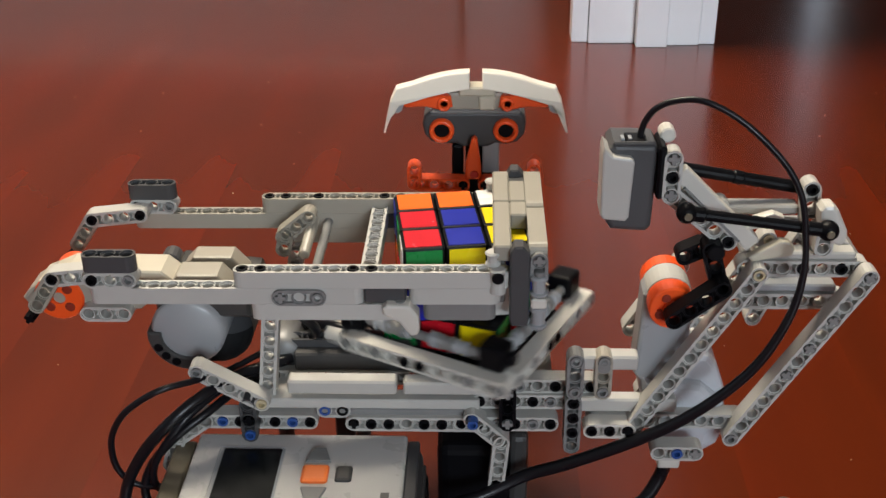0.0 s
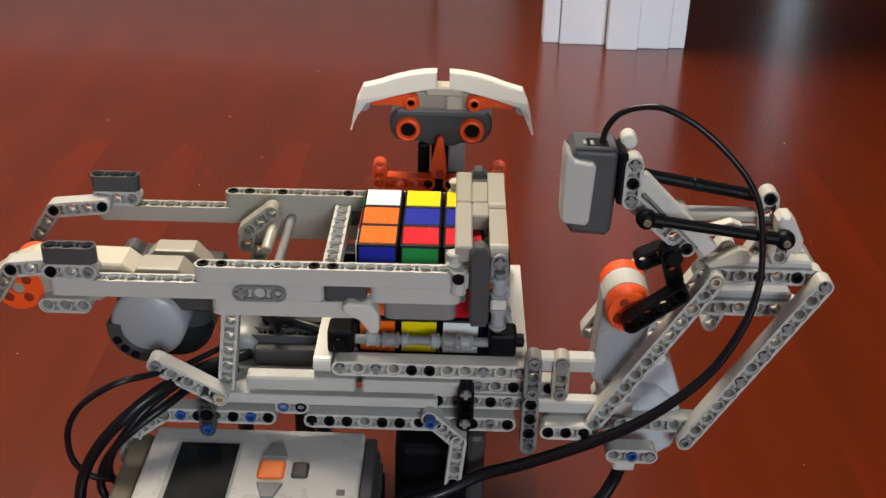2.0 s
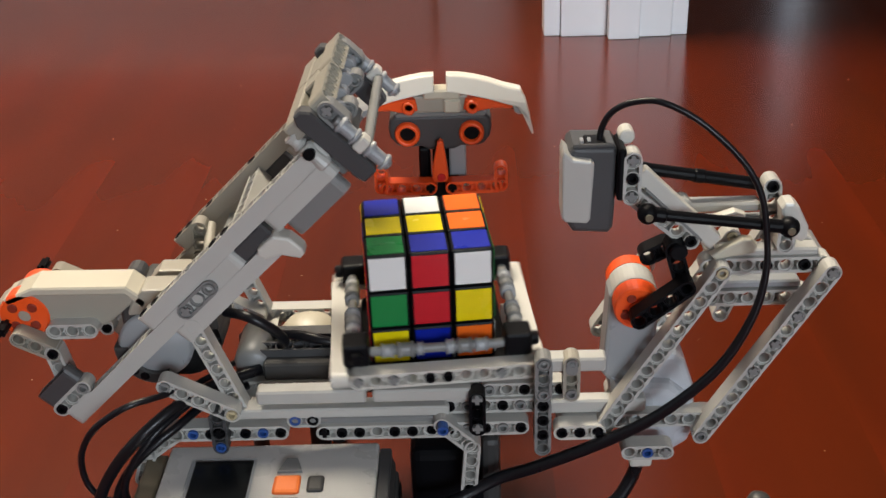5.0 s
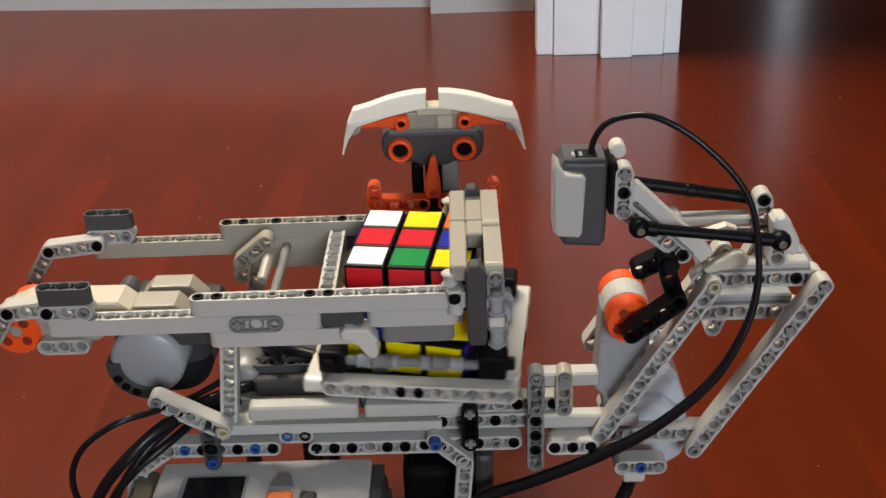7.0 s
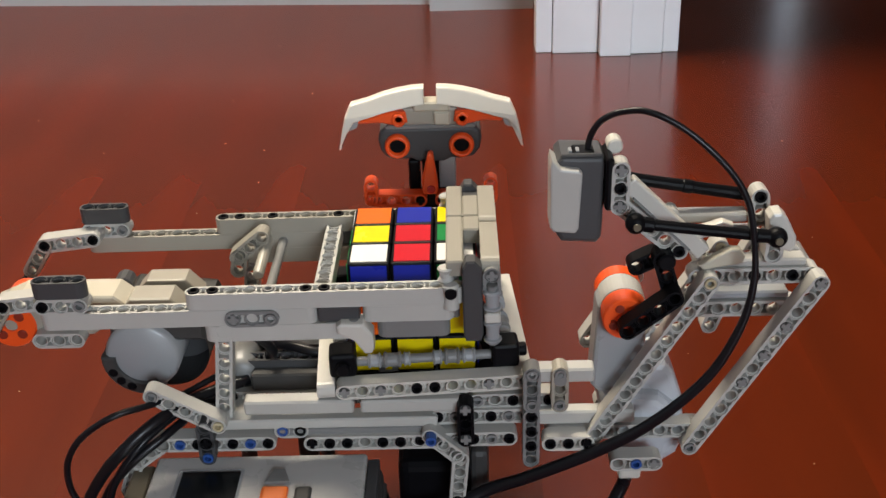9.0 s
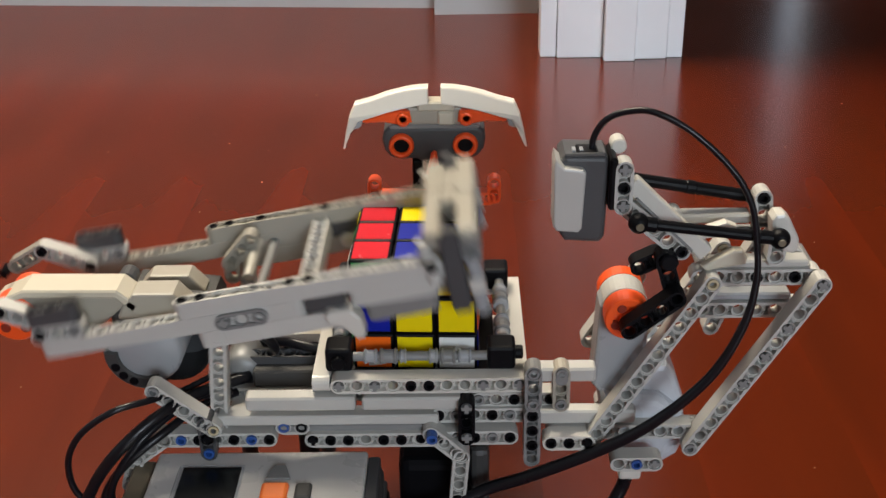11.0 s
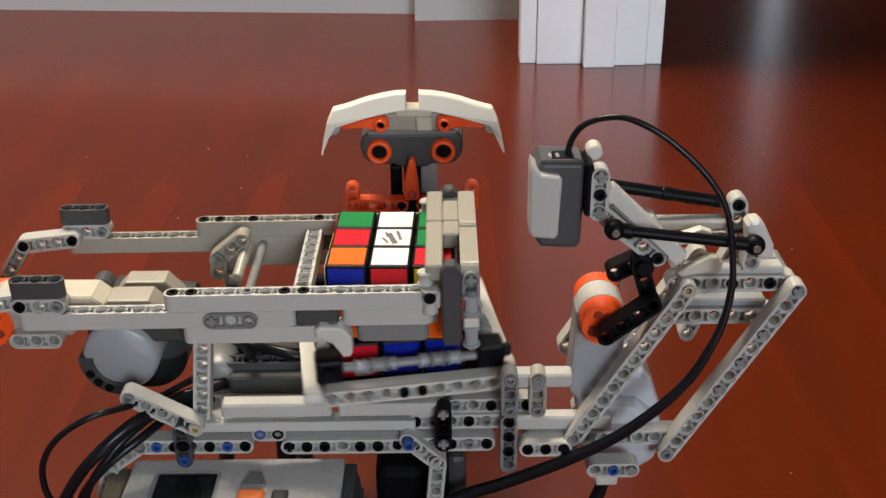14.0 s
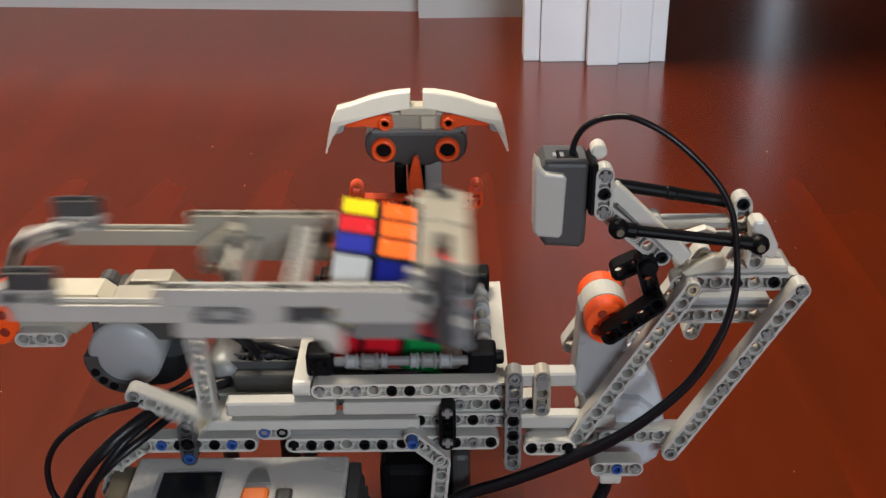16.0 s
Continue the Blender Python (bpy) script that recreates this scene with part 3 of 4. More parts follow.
def build_motor_left():
    # the shade on the arm's front is put into its tan-grey colour
    part("gear_arm", prism([(-203, 127), (-199, 121), (-150, 121), (-146, 124), (-134, 134), (-131, 133), (-135, 138.5), (-180, 140), (-190, 138), (-199, 132)], -25, -9, 1.6, 2), TAN_AND_SHADED, motor, "light tan-grey gear arm")
    part("top_cover", prism([(-194, 136), (-180, 142), (-138, 141.5), (-129, 133.5), (-132, 130), (-139, 137.5), (-180, 138), (-192, 133)], -26, -9, 0.8), CREAM, motor, "cream cover strip")
    for y0, hz, k in ((-26, 127.5, 0.95), (-6, 126, 0.85)):
        part("hub", lathe([(r * k, d) for r, d in ((0, 1.2), (3, 1.2), (3.2, 0), (11.2, 0), (12, 0.9), (12, 9), (0, 9))], 24), ORANGE, motor, "orange motor hub", Matrix.Translation(Vector((-186, y0, hz)) * MM))
    for k in range(4):
        a = math.pi / 4 + k * math.pi / 2
        rod(motor, "hub_hole", (-186 + 6.3 * math.cos(a), -26.6, 127.5 + 6.3 * math.sin(a)), (-186 + 6.3 * math.cos(a), -23, 127.5 + 6.3 * math.sin(a)), 2.3, HUBHOLE, "shaded hole in the hub")
    # the bends of the casing and the round drum
    # the ribs' tan-grey holds the shade of their sides
    for y0, y1, dz, rib in ((-26, -12, -3.5, TAN_AND_SHADED), (3, 15, -10, TAN_AND_SHADED)):
        part("rib", prism([(x, z + dz) for x, z in ((-139, 132), (-136, 138), (-131, 143), (-113, 143), (-106, 135), (-106, 130), (-139, 130))], y0, y1, 1.2, 2), rib, motor, "light casing rib")
        part("rib_band", prism([(x, z + dz) for x, z in ((-143, 122), (-143, 134), (-139, 137), (-102, 133), (-100, 128), (-100, 120), (-143, 120))], y0 + 1.5, y1 + 8, 1.6), GRAPHITE, motor, "dark grey casing band")
    rod(motor, "knob", (-139, -8, 136), (-139, 2, 136), 4.5, DARK, "dark round knob")
    part("drum", lathe([(0, -20), (15, -20), (17, -18), (17, 18), (15, 20), (0, 20)], 36), PALE, motor, "pale grey round motor drum", Matrix.Translation(Vector((-129, -8, 110.5)) * MM), True)
    part("drum_band", lathe([(18.6, -12), (18.6, 12), (0, 12), (0, -12)], 36), DARK, motor, "dark band round the motor drum", Matrix.Translation(Vector((-120, -4, 106)) * MM))
    rim = [(math.cos(radians(a)), math.sin(radians(a))) for a in range(175, 300, 12)]
    part("foot", prism([(-129 + 18.5 * c, 110 + 18.5 * q) for c, q in rim] + [(-129 + 12 * c, 110 + 12 * q) for c, q in rim[::-1]], -29.5, -20, 0.8), GRAPHITE, motor, "dark grey rim of the motor foot")
    for a in (205, 225, 245):
        x, z = -129 + 15.3 * math.cos(radians(a)), 110 + 15.3 * math.sin(radians(a))
        rod(motor, "foot_hole", (x, -30, z), (x, -28, z), 2.2, BLACK, "dark hole in the motor foot")
    beam(motor, 3, (-172, -27, 122), (1, 0, 0), (0, 1, 0), LIGHT, "o.o")


build_motor_left()

# ---- frame of the robot ----
base = thing("cube_robot", "base frame of light grey plastic beams with blue and black pins", "robot frame")


def build_base():
    # long smooth panels under the tray
    block(base, "panel", (-82, -46, 90), (-33, -38, 97), LIGHT, "smooth light grey panel", 0.9)
    block(base, "panel", (-30, -46, 90), (17, -38, 96.5), LIGHT, "smooth light grey panel", 0.9)
    block(base, "panel", (-96, -45, 81.5), (4, -36, 86.6), LIGHT, "long light grey panel", 0.7)
    block(base, "panel", (-70, -44.5, 77.5), (2, -37, 81), MID, "mid grey panel", 0.7)
    beam(base, 7, (-121, -42, 74.5), (1, 0, 0), (0, 1, 0), LIGHT, "obk.kbk", label="light grey beam with blue pins")
    beam(base, 8, (-53, -43, 74.5), (1, 0, 0), (0, 1, 0), LIGHT, "zkk.kk.k", label="light grey beam")
    beam(base, 2, (-66, -41, 80.3), (1, 0, 0), (0, 1, 0), LIGHT, "bk")
    for z, c in ((78, "z"), (70, "b")):
        beam(base, 2, (-100, -46, z), (0, 0, 1), (0, 1, 0), DARK, c + "", label="dark connector")
    bent(base, [(-121, 74.5), (-135, 64), (-139, 52)], -42, LIGHT, label="light grey bent beam", fills="")
    # bent leg at the middle
    bent(base, [(0.5, 79.5), (14, 66.5), (12, 44)], -46, LIGHT, label="light grey bent leg beam")
    part("pin", cached("pin", pin_bmesh, BLUEPIN), BLUEPIN, base, "blue friction pin", Matrix.Translation(Vector((1, -50, 79.8)) * MM))
    beam(base, 6, (-4, -42, 74.5), (1, 0, 0), (0, 1, 0), LIGHT, "kkgkgk")
    beam(base, 3, (16.5, -47, 78), (0, 0, 1), (0, 1, 0), BLACK, "xox", label="black three-hole beam")
    beam(base, 6, (4, -38, 84), (1, 0, 0), (0, 1, 0), LIGHT, "kg.kgk")
    beam(base, 5, (22, -36, 91), (1, 0, 0), (0, 1, 0), LIGHT, "g.kgk")
    # rails in depth
    for x in (-88, -40, 8, 34):
        beam(base, 11, (x, -34, 80), (0, 1, 0), (1, 0, 0), MID if x in (-40, 8) else LIGHT)
    for y in (-20, 20, 44):
        beam(base, 15, (-92, y, 84), (1, 0, 0), (0, 1, 0), LIGHT if y != 20 else DARK)
    beam(base, 9, (-82, -14, 97), (1, 0, 0), (0, 0, 1), DARK, label="dark grey beam under the cables")
    block(base, "panel", (-82, -24, 88), (-16, -15, 97), GRAPHITE, "dark grey panel under the tray", 0.9)
    # tower for the sensor arm
    for x in (45.8, 58):
        # the outer upright has the tower's shade put into its colour
        beam(base, 3, (x, -46, 95), (0, 0, 1), (0, 1, 0), TAN_AND_SHADED if x > 50 else MID, "gog")
    beam(base, 4, (45.8, -44, 63.5), (0, 0, 1), (0, 1, 0), MID, "okkk")
    block(base, "panel", (45, -48, 105.5), (73, -40, 112.5), LIGHT, "light grey panel", 0.9)
    rod(base, "axle_pin", (58, -50, 108), (58, -44, 108), 3.4, MID, "grey pin")
    block(base, "panel", (42, -45, 81), (92, -38, 88), LIGHT, "light grey panel", 0.9)
    beam(base, 3, (54, -48, 75.5), (1, 0, 0), (0, 1, 0), WHITE, "kkz", label="off-white beam")
    beam(base, 9, (56, -40, 75.5), (1, 0, 0), (0, 1, 0), LIGHT, "....oooo", label="light grey beam")
    beam(base, 3, (84, -52, 66.5), (1, 0, 0), (0, 1, 0), LIGHT, "obx")
    # feet down to the floor
    for x, y in ((-100, 30), (16, 24), (-60, 44), (10, -20)):
        rod(base, "foot", (x, y, 0), (x, y, 80), 4.2, GRAPHITE, "dark grey foot post")
    # stage behind the tray, below the head
    beam(base, 11, (-4, 52, 84), (0, 1, 0), (1, 0, 0), LIGHT)
    rod(base, "neck", (2, 132, 84), (2, 132, 146), 3.9, BLACK, "black neck post")


build_base()

turn_motor = thing("turntable_motor", "black and pale plastic motor lying under the turntable", "motor")
part("casing", box((-16, -34, 0), (24, 30, 52), 5, 3), BLACK, turn_motor, "black motor casing")
part("cover", box((18, -36, 6), (27, -4, 60), 3, 2), GRAPHITE, turn_motor, "dark grey ribbed cover")
part("socket", box((8, -46, 36), (18, -36, 42), 0.8), BLACK, turn_motor, "black socket")
part("lens", box((10, -47.5, 37.5), (16, -46, 40.5), 0.5), REDLED, turn_motor, "small red lens")

rear_motor = thing("rear_motor", "cream rounded motor end beside the turntable", "motor")
part("dome", lathe([(0, -18), (15, -18), (15.8, -6), (15, 1.5), (11, 6.2), (5.5, 8.6), (0, 9.2)], 30), CREAM, rear_motor, "cream domed casing", pose(-68 * MM, 32 * MM, 79 * MM, 90, 0, 0), True)
part("drum", lathe([(0, -14), (7, -13.4), (9, -11), (9, 14), (0, 14)], 24), MID, rear_motor, "mid grey drum", Matrix.Translation(Vector((-88, -6, 93)) * MM), True)
part("post", box((-73, 28, 0), (-63, 36, 66), 1), GRAPHITE, rear_motor, "dark grey support")

# ---- control brick ----
brick = thing("control_brick", "silver-grey control brick with dark screen and orange button", "control unit")


def build_brick():
    top = 63
    part("body", box((-138, -112, 12), (-22, -40, 58), 4, 2), GRAPHITE, brick, "dark grey lower shell")
    part("face", box((-126, -111, 50), (-29, -39, top), 1.6, 3), SILVER, brick, "silver-grey front shell")
    part("side_strip", box((-28.8, -110, 44), (-23.4, -41, 61), 0.8, 2), DARK, brick, "dark grey end strip")
    # left end: the dark olive-brown reflection is put into the colour
    part("side_strip", box((-137, -110, 46), (-127, -41, 60), 1.5, 2), OLIVE, brick, "olive-brown end strip")
    part("socket_strip", box((-24, -106, 26), (-20.5, -46, 52), 1, 1), GRAPHITE, brick, "dark socket strip")
    for y in (-98, -82, -66, -52):
        part("socket", box((-21, y - 5, 30), (-19.6, y + 5, 46), 0.4), BLACK, brick, "dark socket")
    part("screen_rim", box((-114, -101, top - 1), (-84, -49.5, top + 0.5), 1.4, 2), PALE, brick, "pale screen rim")
    part("screen", box((-112.2, -99, top - 0.5), (-85.2, -51.2, top + 0.9), 0.6), SCREEN, brick, "dark glossy screen")
    part("button", box((-74.5, -74.5, top - 1), (-62.5, -62.5, top + 1.6), 1.6, 2), BUTTON, brick, "orange square button")
    part("button", box((-59.5, -73.5, top - 1), (-52, -63, top + 1.4), 1.4, 2), GRAPHITE, brick, "dark grey button")
    for y0, y1 in ((-60, -51), (-78, -87)):
        bm = bmesh.new()
        lo = [bm.verts.new(p) for p in ((-74, y0, top - 1), (-62, y0, top - 1), (-65, y1, top - 1), (-71, y1, top - 1))]
        hi = [bm.verts.new(p) for p in ((-73.4, y0, top + 1.3), (-62.6, y0, top + 1.3), (-65.5, y1, top + 1.3), (-70.5, y1, top + 1.3))]
        bm.faces.new(hi), bm.faces.new(lo[::-1])
        for i in range(4):
            bm.faces.new((lo[i], lo[(i + 1) % 4], hi[(i + 1) % 4], hi[i]))
        part("arrow_button", bm, MID, brick, "mid grey arrow button")
    for i in range(3):
        part("print_bar", box((-38.5, -95 + i * 5.6, top - 0.2), (-34.8, -91.4 + i * 5.6, top + 0.25), 0), INK, brick, "grey print bar")


build_brick()

# ---- robot head ----
head = thing("robot_bust", "grey distance sensor face with orange eyes and white visors", "robot head")


def build_head():
    y = 120
    part("sensor_body", prism([(-24, 160.5), (25, 160.5), (28, 158), (29, 153), (28, 147), (24.5, 142.5), (19, 141), (12, 141.5), (8, 139.5), (-6, 139.5), (-10, 141.5), (-18, 141), (-23.5, 142.5), (-27, 147), (-28, 153), (-27, 158)], y, y + 22, 2.4, 3), DARK, head, "dark grey sensor body")
    part("sensor_roof", prism([(-24, 160.8), (-22, 162), (24, 162), (26, 160.8), (25, 159.4), (-23, 159.4)], y - 0.5, y + 22, 0.6), MID, head, "mid grey sensor roof")
    for x in (-17.4, 17.8):
        part("eye", lathe([(4.1, 5), (4.4, 0.8), (5.3, 0), (6.4, 0.6), (7.0, 2.4), (7.0, 9), (4.1, 9), (4.1, 5)], 32), ORANGE, head, "orange ring round the eye", Matrix.Translation(Vector((x, y - 4, 150)) * MM), True)
        part("eye_mesh", lathe([(0, 0), (4.0, 0), (4.0, 3), (0, 3)], 24), BLACK, head, "black sensor mesh", Matrix.Translation(Vector((x, y - 1.0, 150)) * MM))
    block(head, "forehead", (-14, y - 1, 161.8), (16, y + 10, 172), TAN_AND_SHADED, "grey connector block", 1.5, 2)
    block(head, "forehead_pin", (3, y - 3, 162.2), (12, y + 2, 170), CREAM, "cream connector", 1)
    block(head, "forehead_bridge", (-8, y - 2.5, 170), (12, y + 8, 175.5), CREAM, "cream bridge between the visors", 1)
    for s in (-1, 1):
        cx = 1.3
        part("brow", prism([(cx + s * 12.5, 164.5), (cx + s * 13.5, 170.5), (cx + s * 20, 171.2), (cx + s * 33, 168.2), (cx + s * 40, 165.2), (cx + s * 38, 164.4), (cx + s * 28, 164.8), (cx + s * 19, 163)], y - 4, y + 5, 0.9, 1), ORANGE, head, "orange wedge brow")
        part("brow_pin", lathe([(0, 2.5), (1.9, 2.5), (2.2, 0.4), (2.8, 0), (3.7, 0.6), (3.9, 7), (0, 7)], 20), ORANGE, head, "orange pin hole", Matrix.Translation(Vector((cx + s * 17.2, y - 6.5, 166.6)) * MM), True)
        # curved white visor, thinner towards the hanging tip
        o = [(3.4, 184.6), (10, 184.3), (18, 183.0), (26, 181.0), (34, 178.2), (43.2, 175.8), (46.2, 169), (48.4, 160), (50.0, 150.5), (49.4, 150.5), (47.4, 158.5), (44.9, 160.6), (41.5, 166.2), (33.5, 168.6), (26, 170.7), (18, 172.6), (10, 174.2), (3.4, 175.2)]
        visor = prism([(cx + s * a, b - max(0.0, b - 170) * 0.14) for a, b in o], y - 5, y + 2.5, 0.9, 2)
        for v in visor.verts:
            v.co.y += max(-2.0, (v.co.z - 172) * 0.6)
        part("visor", visor, LIT_VISOR, head, "white curved visor panel")
        part("visor_clip", prism([(cx + s * a, b) for a, b in ((38.5, 167.5), (45.5, 165.5), (45, 160.8), (42, 161.2), (40, 162.5))], y - 4.4, y + 4, 0.6), PALE, head, "pale clip under the visor")
    part("nose", prism([(-4.4, 127), (-3.5, 124.6), (3.6, 124.6), (4.6, 127), (4.2, 133), (2.2, 148.5), (0.6, 149.6), (-1, 148), (-4.2, 134)], y - 11, y - 5, 1.6, 3), ORANGE, head, "orange tooth-shaped nose")
    rod(head, "nose_pin", (0.6, y - 11.6, 128), (0.6, y - 9, 128), 2.4, REDLED, "dark red pin in the nose")
    block(head, "neck", (-12, y + 2, 108), (-5.5, y + 10, 140), BLACK, "black neck axle connectors", 1.5, 2)
    rod(head, "neck_axle", (-2, y + 5, 104), (-2, y + 5, 142), 2.4, BLACK, "black neck axle")
    block(head, "neck_rod", (5, y + 3, 100), (14.5, y + 10, 142), PALE, "pale grey neck panel", 1)
    for s in (-1, 1):
        beam(head, 4, (0.4 + s * 6, y - 8, 121.6), (s, 0, 0.02), (0, 1, 0), ORANGE, "z...", label="orange beam of the mouth")
        beam(head, 2, (0.4 + s * 33, y - 8, 122.8), (0, 0, 1), (0, 1, 0), ORANGE, label="orange upturned mouth end")
    block(head, "jaw", (-10, y - 5, 108), (11, y + 2, 124), BLACK, "black jaw connector", 1.2)


build_head()

# ---- sensor arm ----
sensor_crane = thing("sensor_crane", "raised parallelogram arm of light grey beams with black links", "robot arm")


def build_sensor_crane():
    for y in (-46, -14):
        shift = 0 if y == -46 else 11
        a, b = Vector((70.2 + shift, y, 71.9)), Vector((119 + shift, y, 154.2))
        c, d = Vector((116.6, y, 70.2)), Vector((164.7, y, 153.1))
        beam(sensor_crane, 13, a, b - a, (0, 1, 0), LIGHT, "g...........t", label="light grey thirteen-hole beam")
        if y == -46:
            beam(sensor_crane, 13, c, d - c, (0, 1, 0), LIGHT, "g....x.x.x..x", label="light grey thirteen-hole beam")
        else:
            bent(sensor_crane, [(150, 150), (140, 128), (132, 106)], y + 14, LIGHT, label="light grey bent beam")
    block(sensor_crane, "top_panel", (119, -40, 156.6), (161, -32, 160.2), LIGHT, "smooth light grey top panel", 0.8)
    beam(sensor_crane, 7, (115.5, -37, 152.7), (1, 0, 0), (0, 1, 0), LIGHT, "o..k.k.")
    beam(sensor_crane, 6, (120, -28, 131.5), (1, 0, 0), (0, 1, 0), LIGHT, "......")
    block(sensor_crane, "brace", (116, -31.5, 136.2), (158, -24, 139.8), PALE, "pale panel", 0.8)
    rod(sensor_crane, "axle", (165, -48, 151), (165, -10, 151), 2.4, MID, "grey axle")
    rod(sensor_crane, "bush", (158, -30, 157), (158, -22, 157), 3.6, LIGHT, "light grey bush")
    rod(sensor_crane, "axle", (119, -48, 152), (119, -10, 152), 2.4, MID, "grey axle")
    # forearm up to the sensor
    beam(sensor_crane, 5, (82.5, -38, 186.5), Vector((28, 0, -24)), (0, 1, 0), LIGHT, "....k", label="light grey slanted beam")
    block_dir(sensor_crane, (84.5, -38, 196.6), (117.5, -38, 163.6), 6, 7.2, WHITE, "smooth off-white slanted panel")
    block_dir(sensor_crane, (86.5, -41.6, 190.6), (111, -41.6, 166.2), 0.8, 0.9, MID, "grey groove along the slanted panel")
    beam(sensor_crane, 3, (81, -40, 187.9), (0.0, 0, 1), (0, 1, 0), LIGHT, "xkx", label="light grey upright beam")
    rod(sensor_crane, "peg", (79.5, -34, 210.0), (79.5, -26, 210.0), 3.3, WHITE, "off-white peg")
    block(sensor_crane, "sensor_mount", (75, -44, 186), (78.2, -26, 209), BLACK, "black sensor mount", 1)
    rod(sensor_crane, "black_link", (84, -20, 190.6), (141.7, -20, 180.4), 2.7, BLACK, "black round link", ends=((2.7, 0.46), (3.0, 0.47), (3.0, 0.53), (2.7, 0.54)))
    rod(sensor_crane, "black_link", (86.4, -52, 184.4), (143.5, -52, 176.7), 2.3, BLACK, "black round link", ends=((3.1, 0.02), (3.1, 0.12), (2.3, 0.13), (2.3, 0.84), (2.8, 0.85), (2.8, 0.95)))
    for x, z in ((86.4, 184.4), (143.5, 176.7)):
        part("ball_end", lathe([(0, -4.2), (2.6, -3.8), (3.9, -2), (4.3, 0), (3.9, 2), (2.6, 3.8), (0, 4.2)], 24), BLACK, sensor_crane, "black ball end", Matrix.Translation(Vector((x, -52, z)) * MM), True)
        part("ball_pin", lathe([(0, -0.6), (1.5, -0.6), (1.7, 0), (0, 0.4)], 16), OLIVE, sensor_crane, "brass-brown pin head", Matrix.Translation(Vector((x, -56, z)) * MM))
    beam(sensor_crane, 3, (140.6, -30, 186), (0.1, 0, -1), (0, 1, 0), LIGHT, "k..")
    part("elbow", prism([(141.4, 182), (143, 184.2), (146.5, 184.4), (149, 182), (153.6, 173), (153.8, 168.6), (151.6, 166), (147, 168), (142.2, 175)], -46, -37, 1.4, 2), WHITE, sensor_crane, "off-white elbow piece")
    beam(sensor_crane, 2, (145.6, -40, 163.6), (0.02, 0, 1), (0, 1, 0), LIGHT, "..")
    block(sensor_crane, "panel", (104, -28, 171.6), (138, -20, 176), LIGHT, "light grey panel", 0.9)
    block(sensor_crane, "panel", (112, -27, 164.4), (142, -20, 168), PALE, "pale grey panel", 0.9)
    rod(sensor_crane, "peg", (105, -30, 176), (105, -22, 176), 3.6, LIGHT, "light grey peg")
    part("cream_link", prism([(115.2, 159.6), (128, 167.4), (131.6, 167), (134.2, 163.8), (133.4, 160.6), (117, 157.6)], -44, -39, 1.0, 2), CREAM, sensor_crane, "cream angled connector")
    part("cream_link", prism([(110, 172), (125, 177.2), (129.6, 175.4), (129.2, 172), (112, 168.6)], -38, -33, 1.0, 2), WHITE, sensor_crane, "off-white angled connector")
    # crank
    beam(sensor_crane, 4, (85.5, -50, 134.4), (23, 0, 18.5), (0, 1, 0), BLACK, label="black crank beam")
    beam(sensor_crane, 3, (104, -42, 148.5), (-4, 0, 13), (0, 1, 0), BLACK, "zoz", label="black link beam")
    beam(sensor_crane, 2, (90, -36, 157.5), (14, 0, 7), (0, 1, 0), BLACK, label="black link beam")
    rod(sensor_crane, "black_bush", (101, -48, 163.5), (101, -34, 163.5), 3.8, BLACK, "black bush")


def block_dir(parent, a, b, w, h, mat, label):
    """A smooth bar from a to b."""
    a, b = Vector(a), Vector(b)
    d = b - a
    return part("panel", box((0, -w / 2, -h / 2), (d.length, w / 2, h / 2), 1.0, 2), mat, parent, label, frame_of(a, d, (0, 1, 0)))


build_sensor_crane()

sensor_motor = thing("sensor_motor", "pale grey geared motor with an orange hub", "motor")


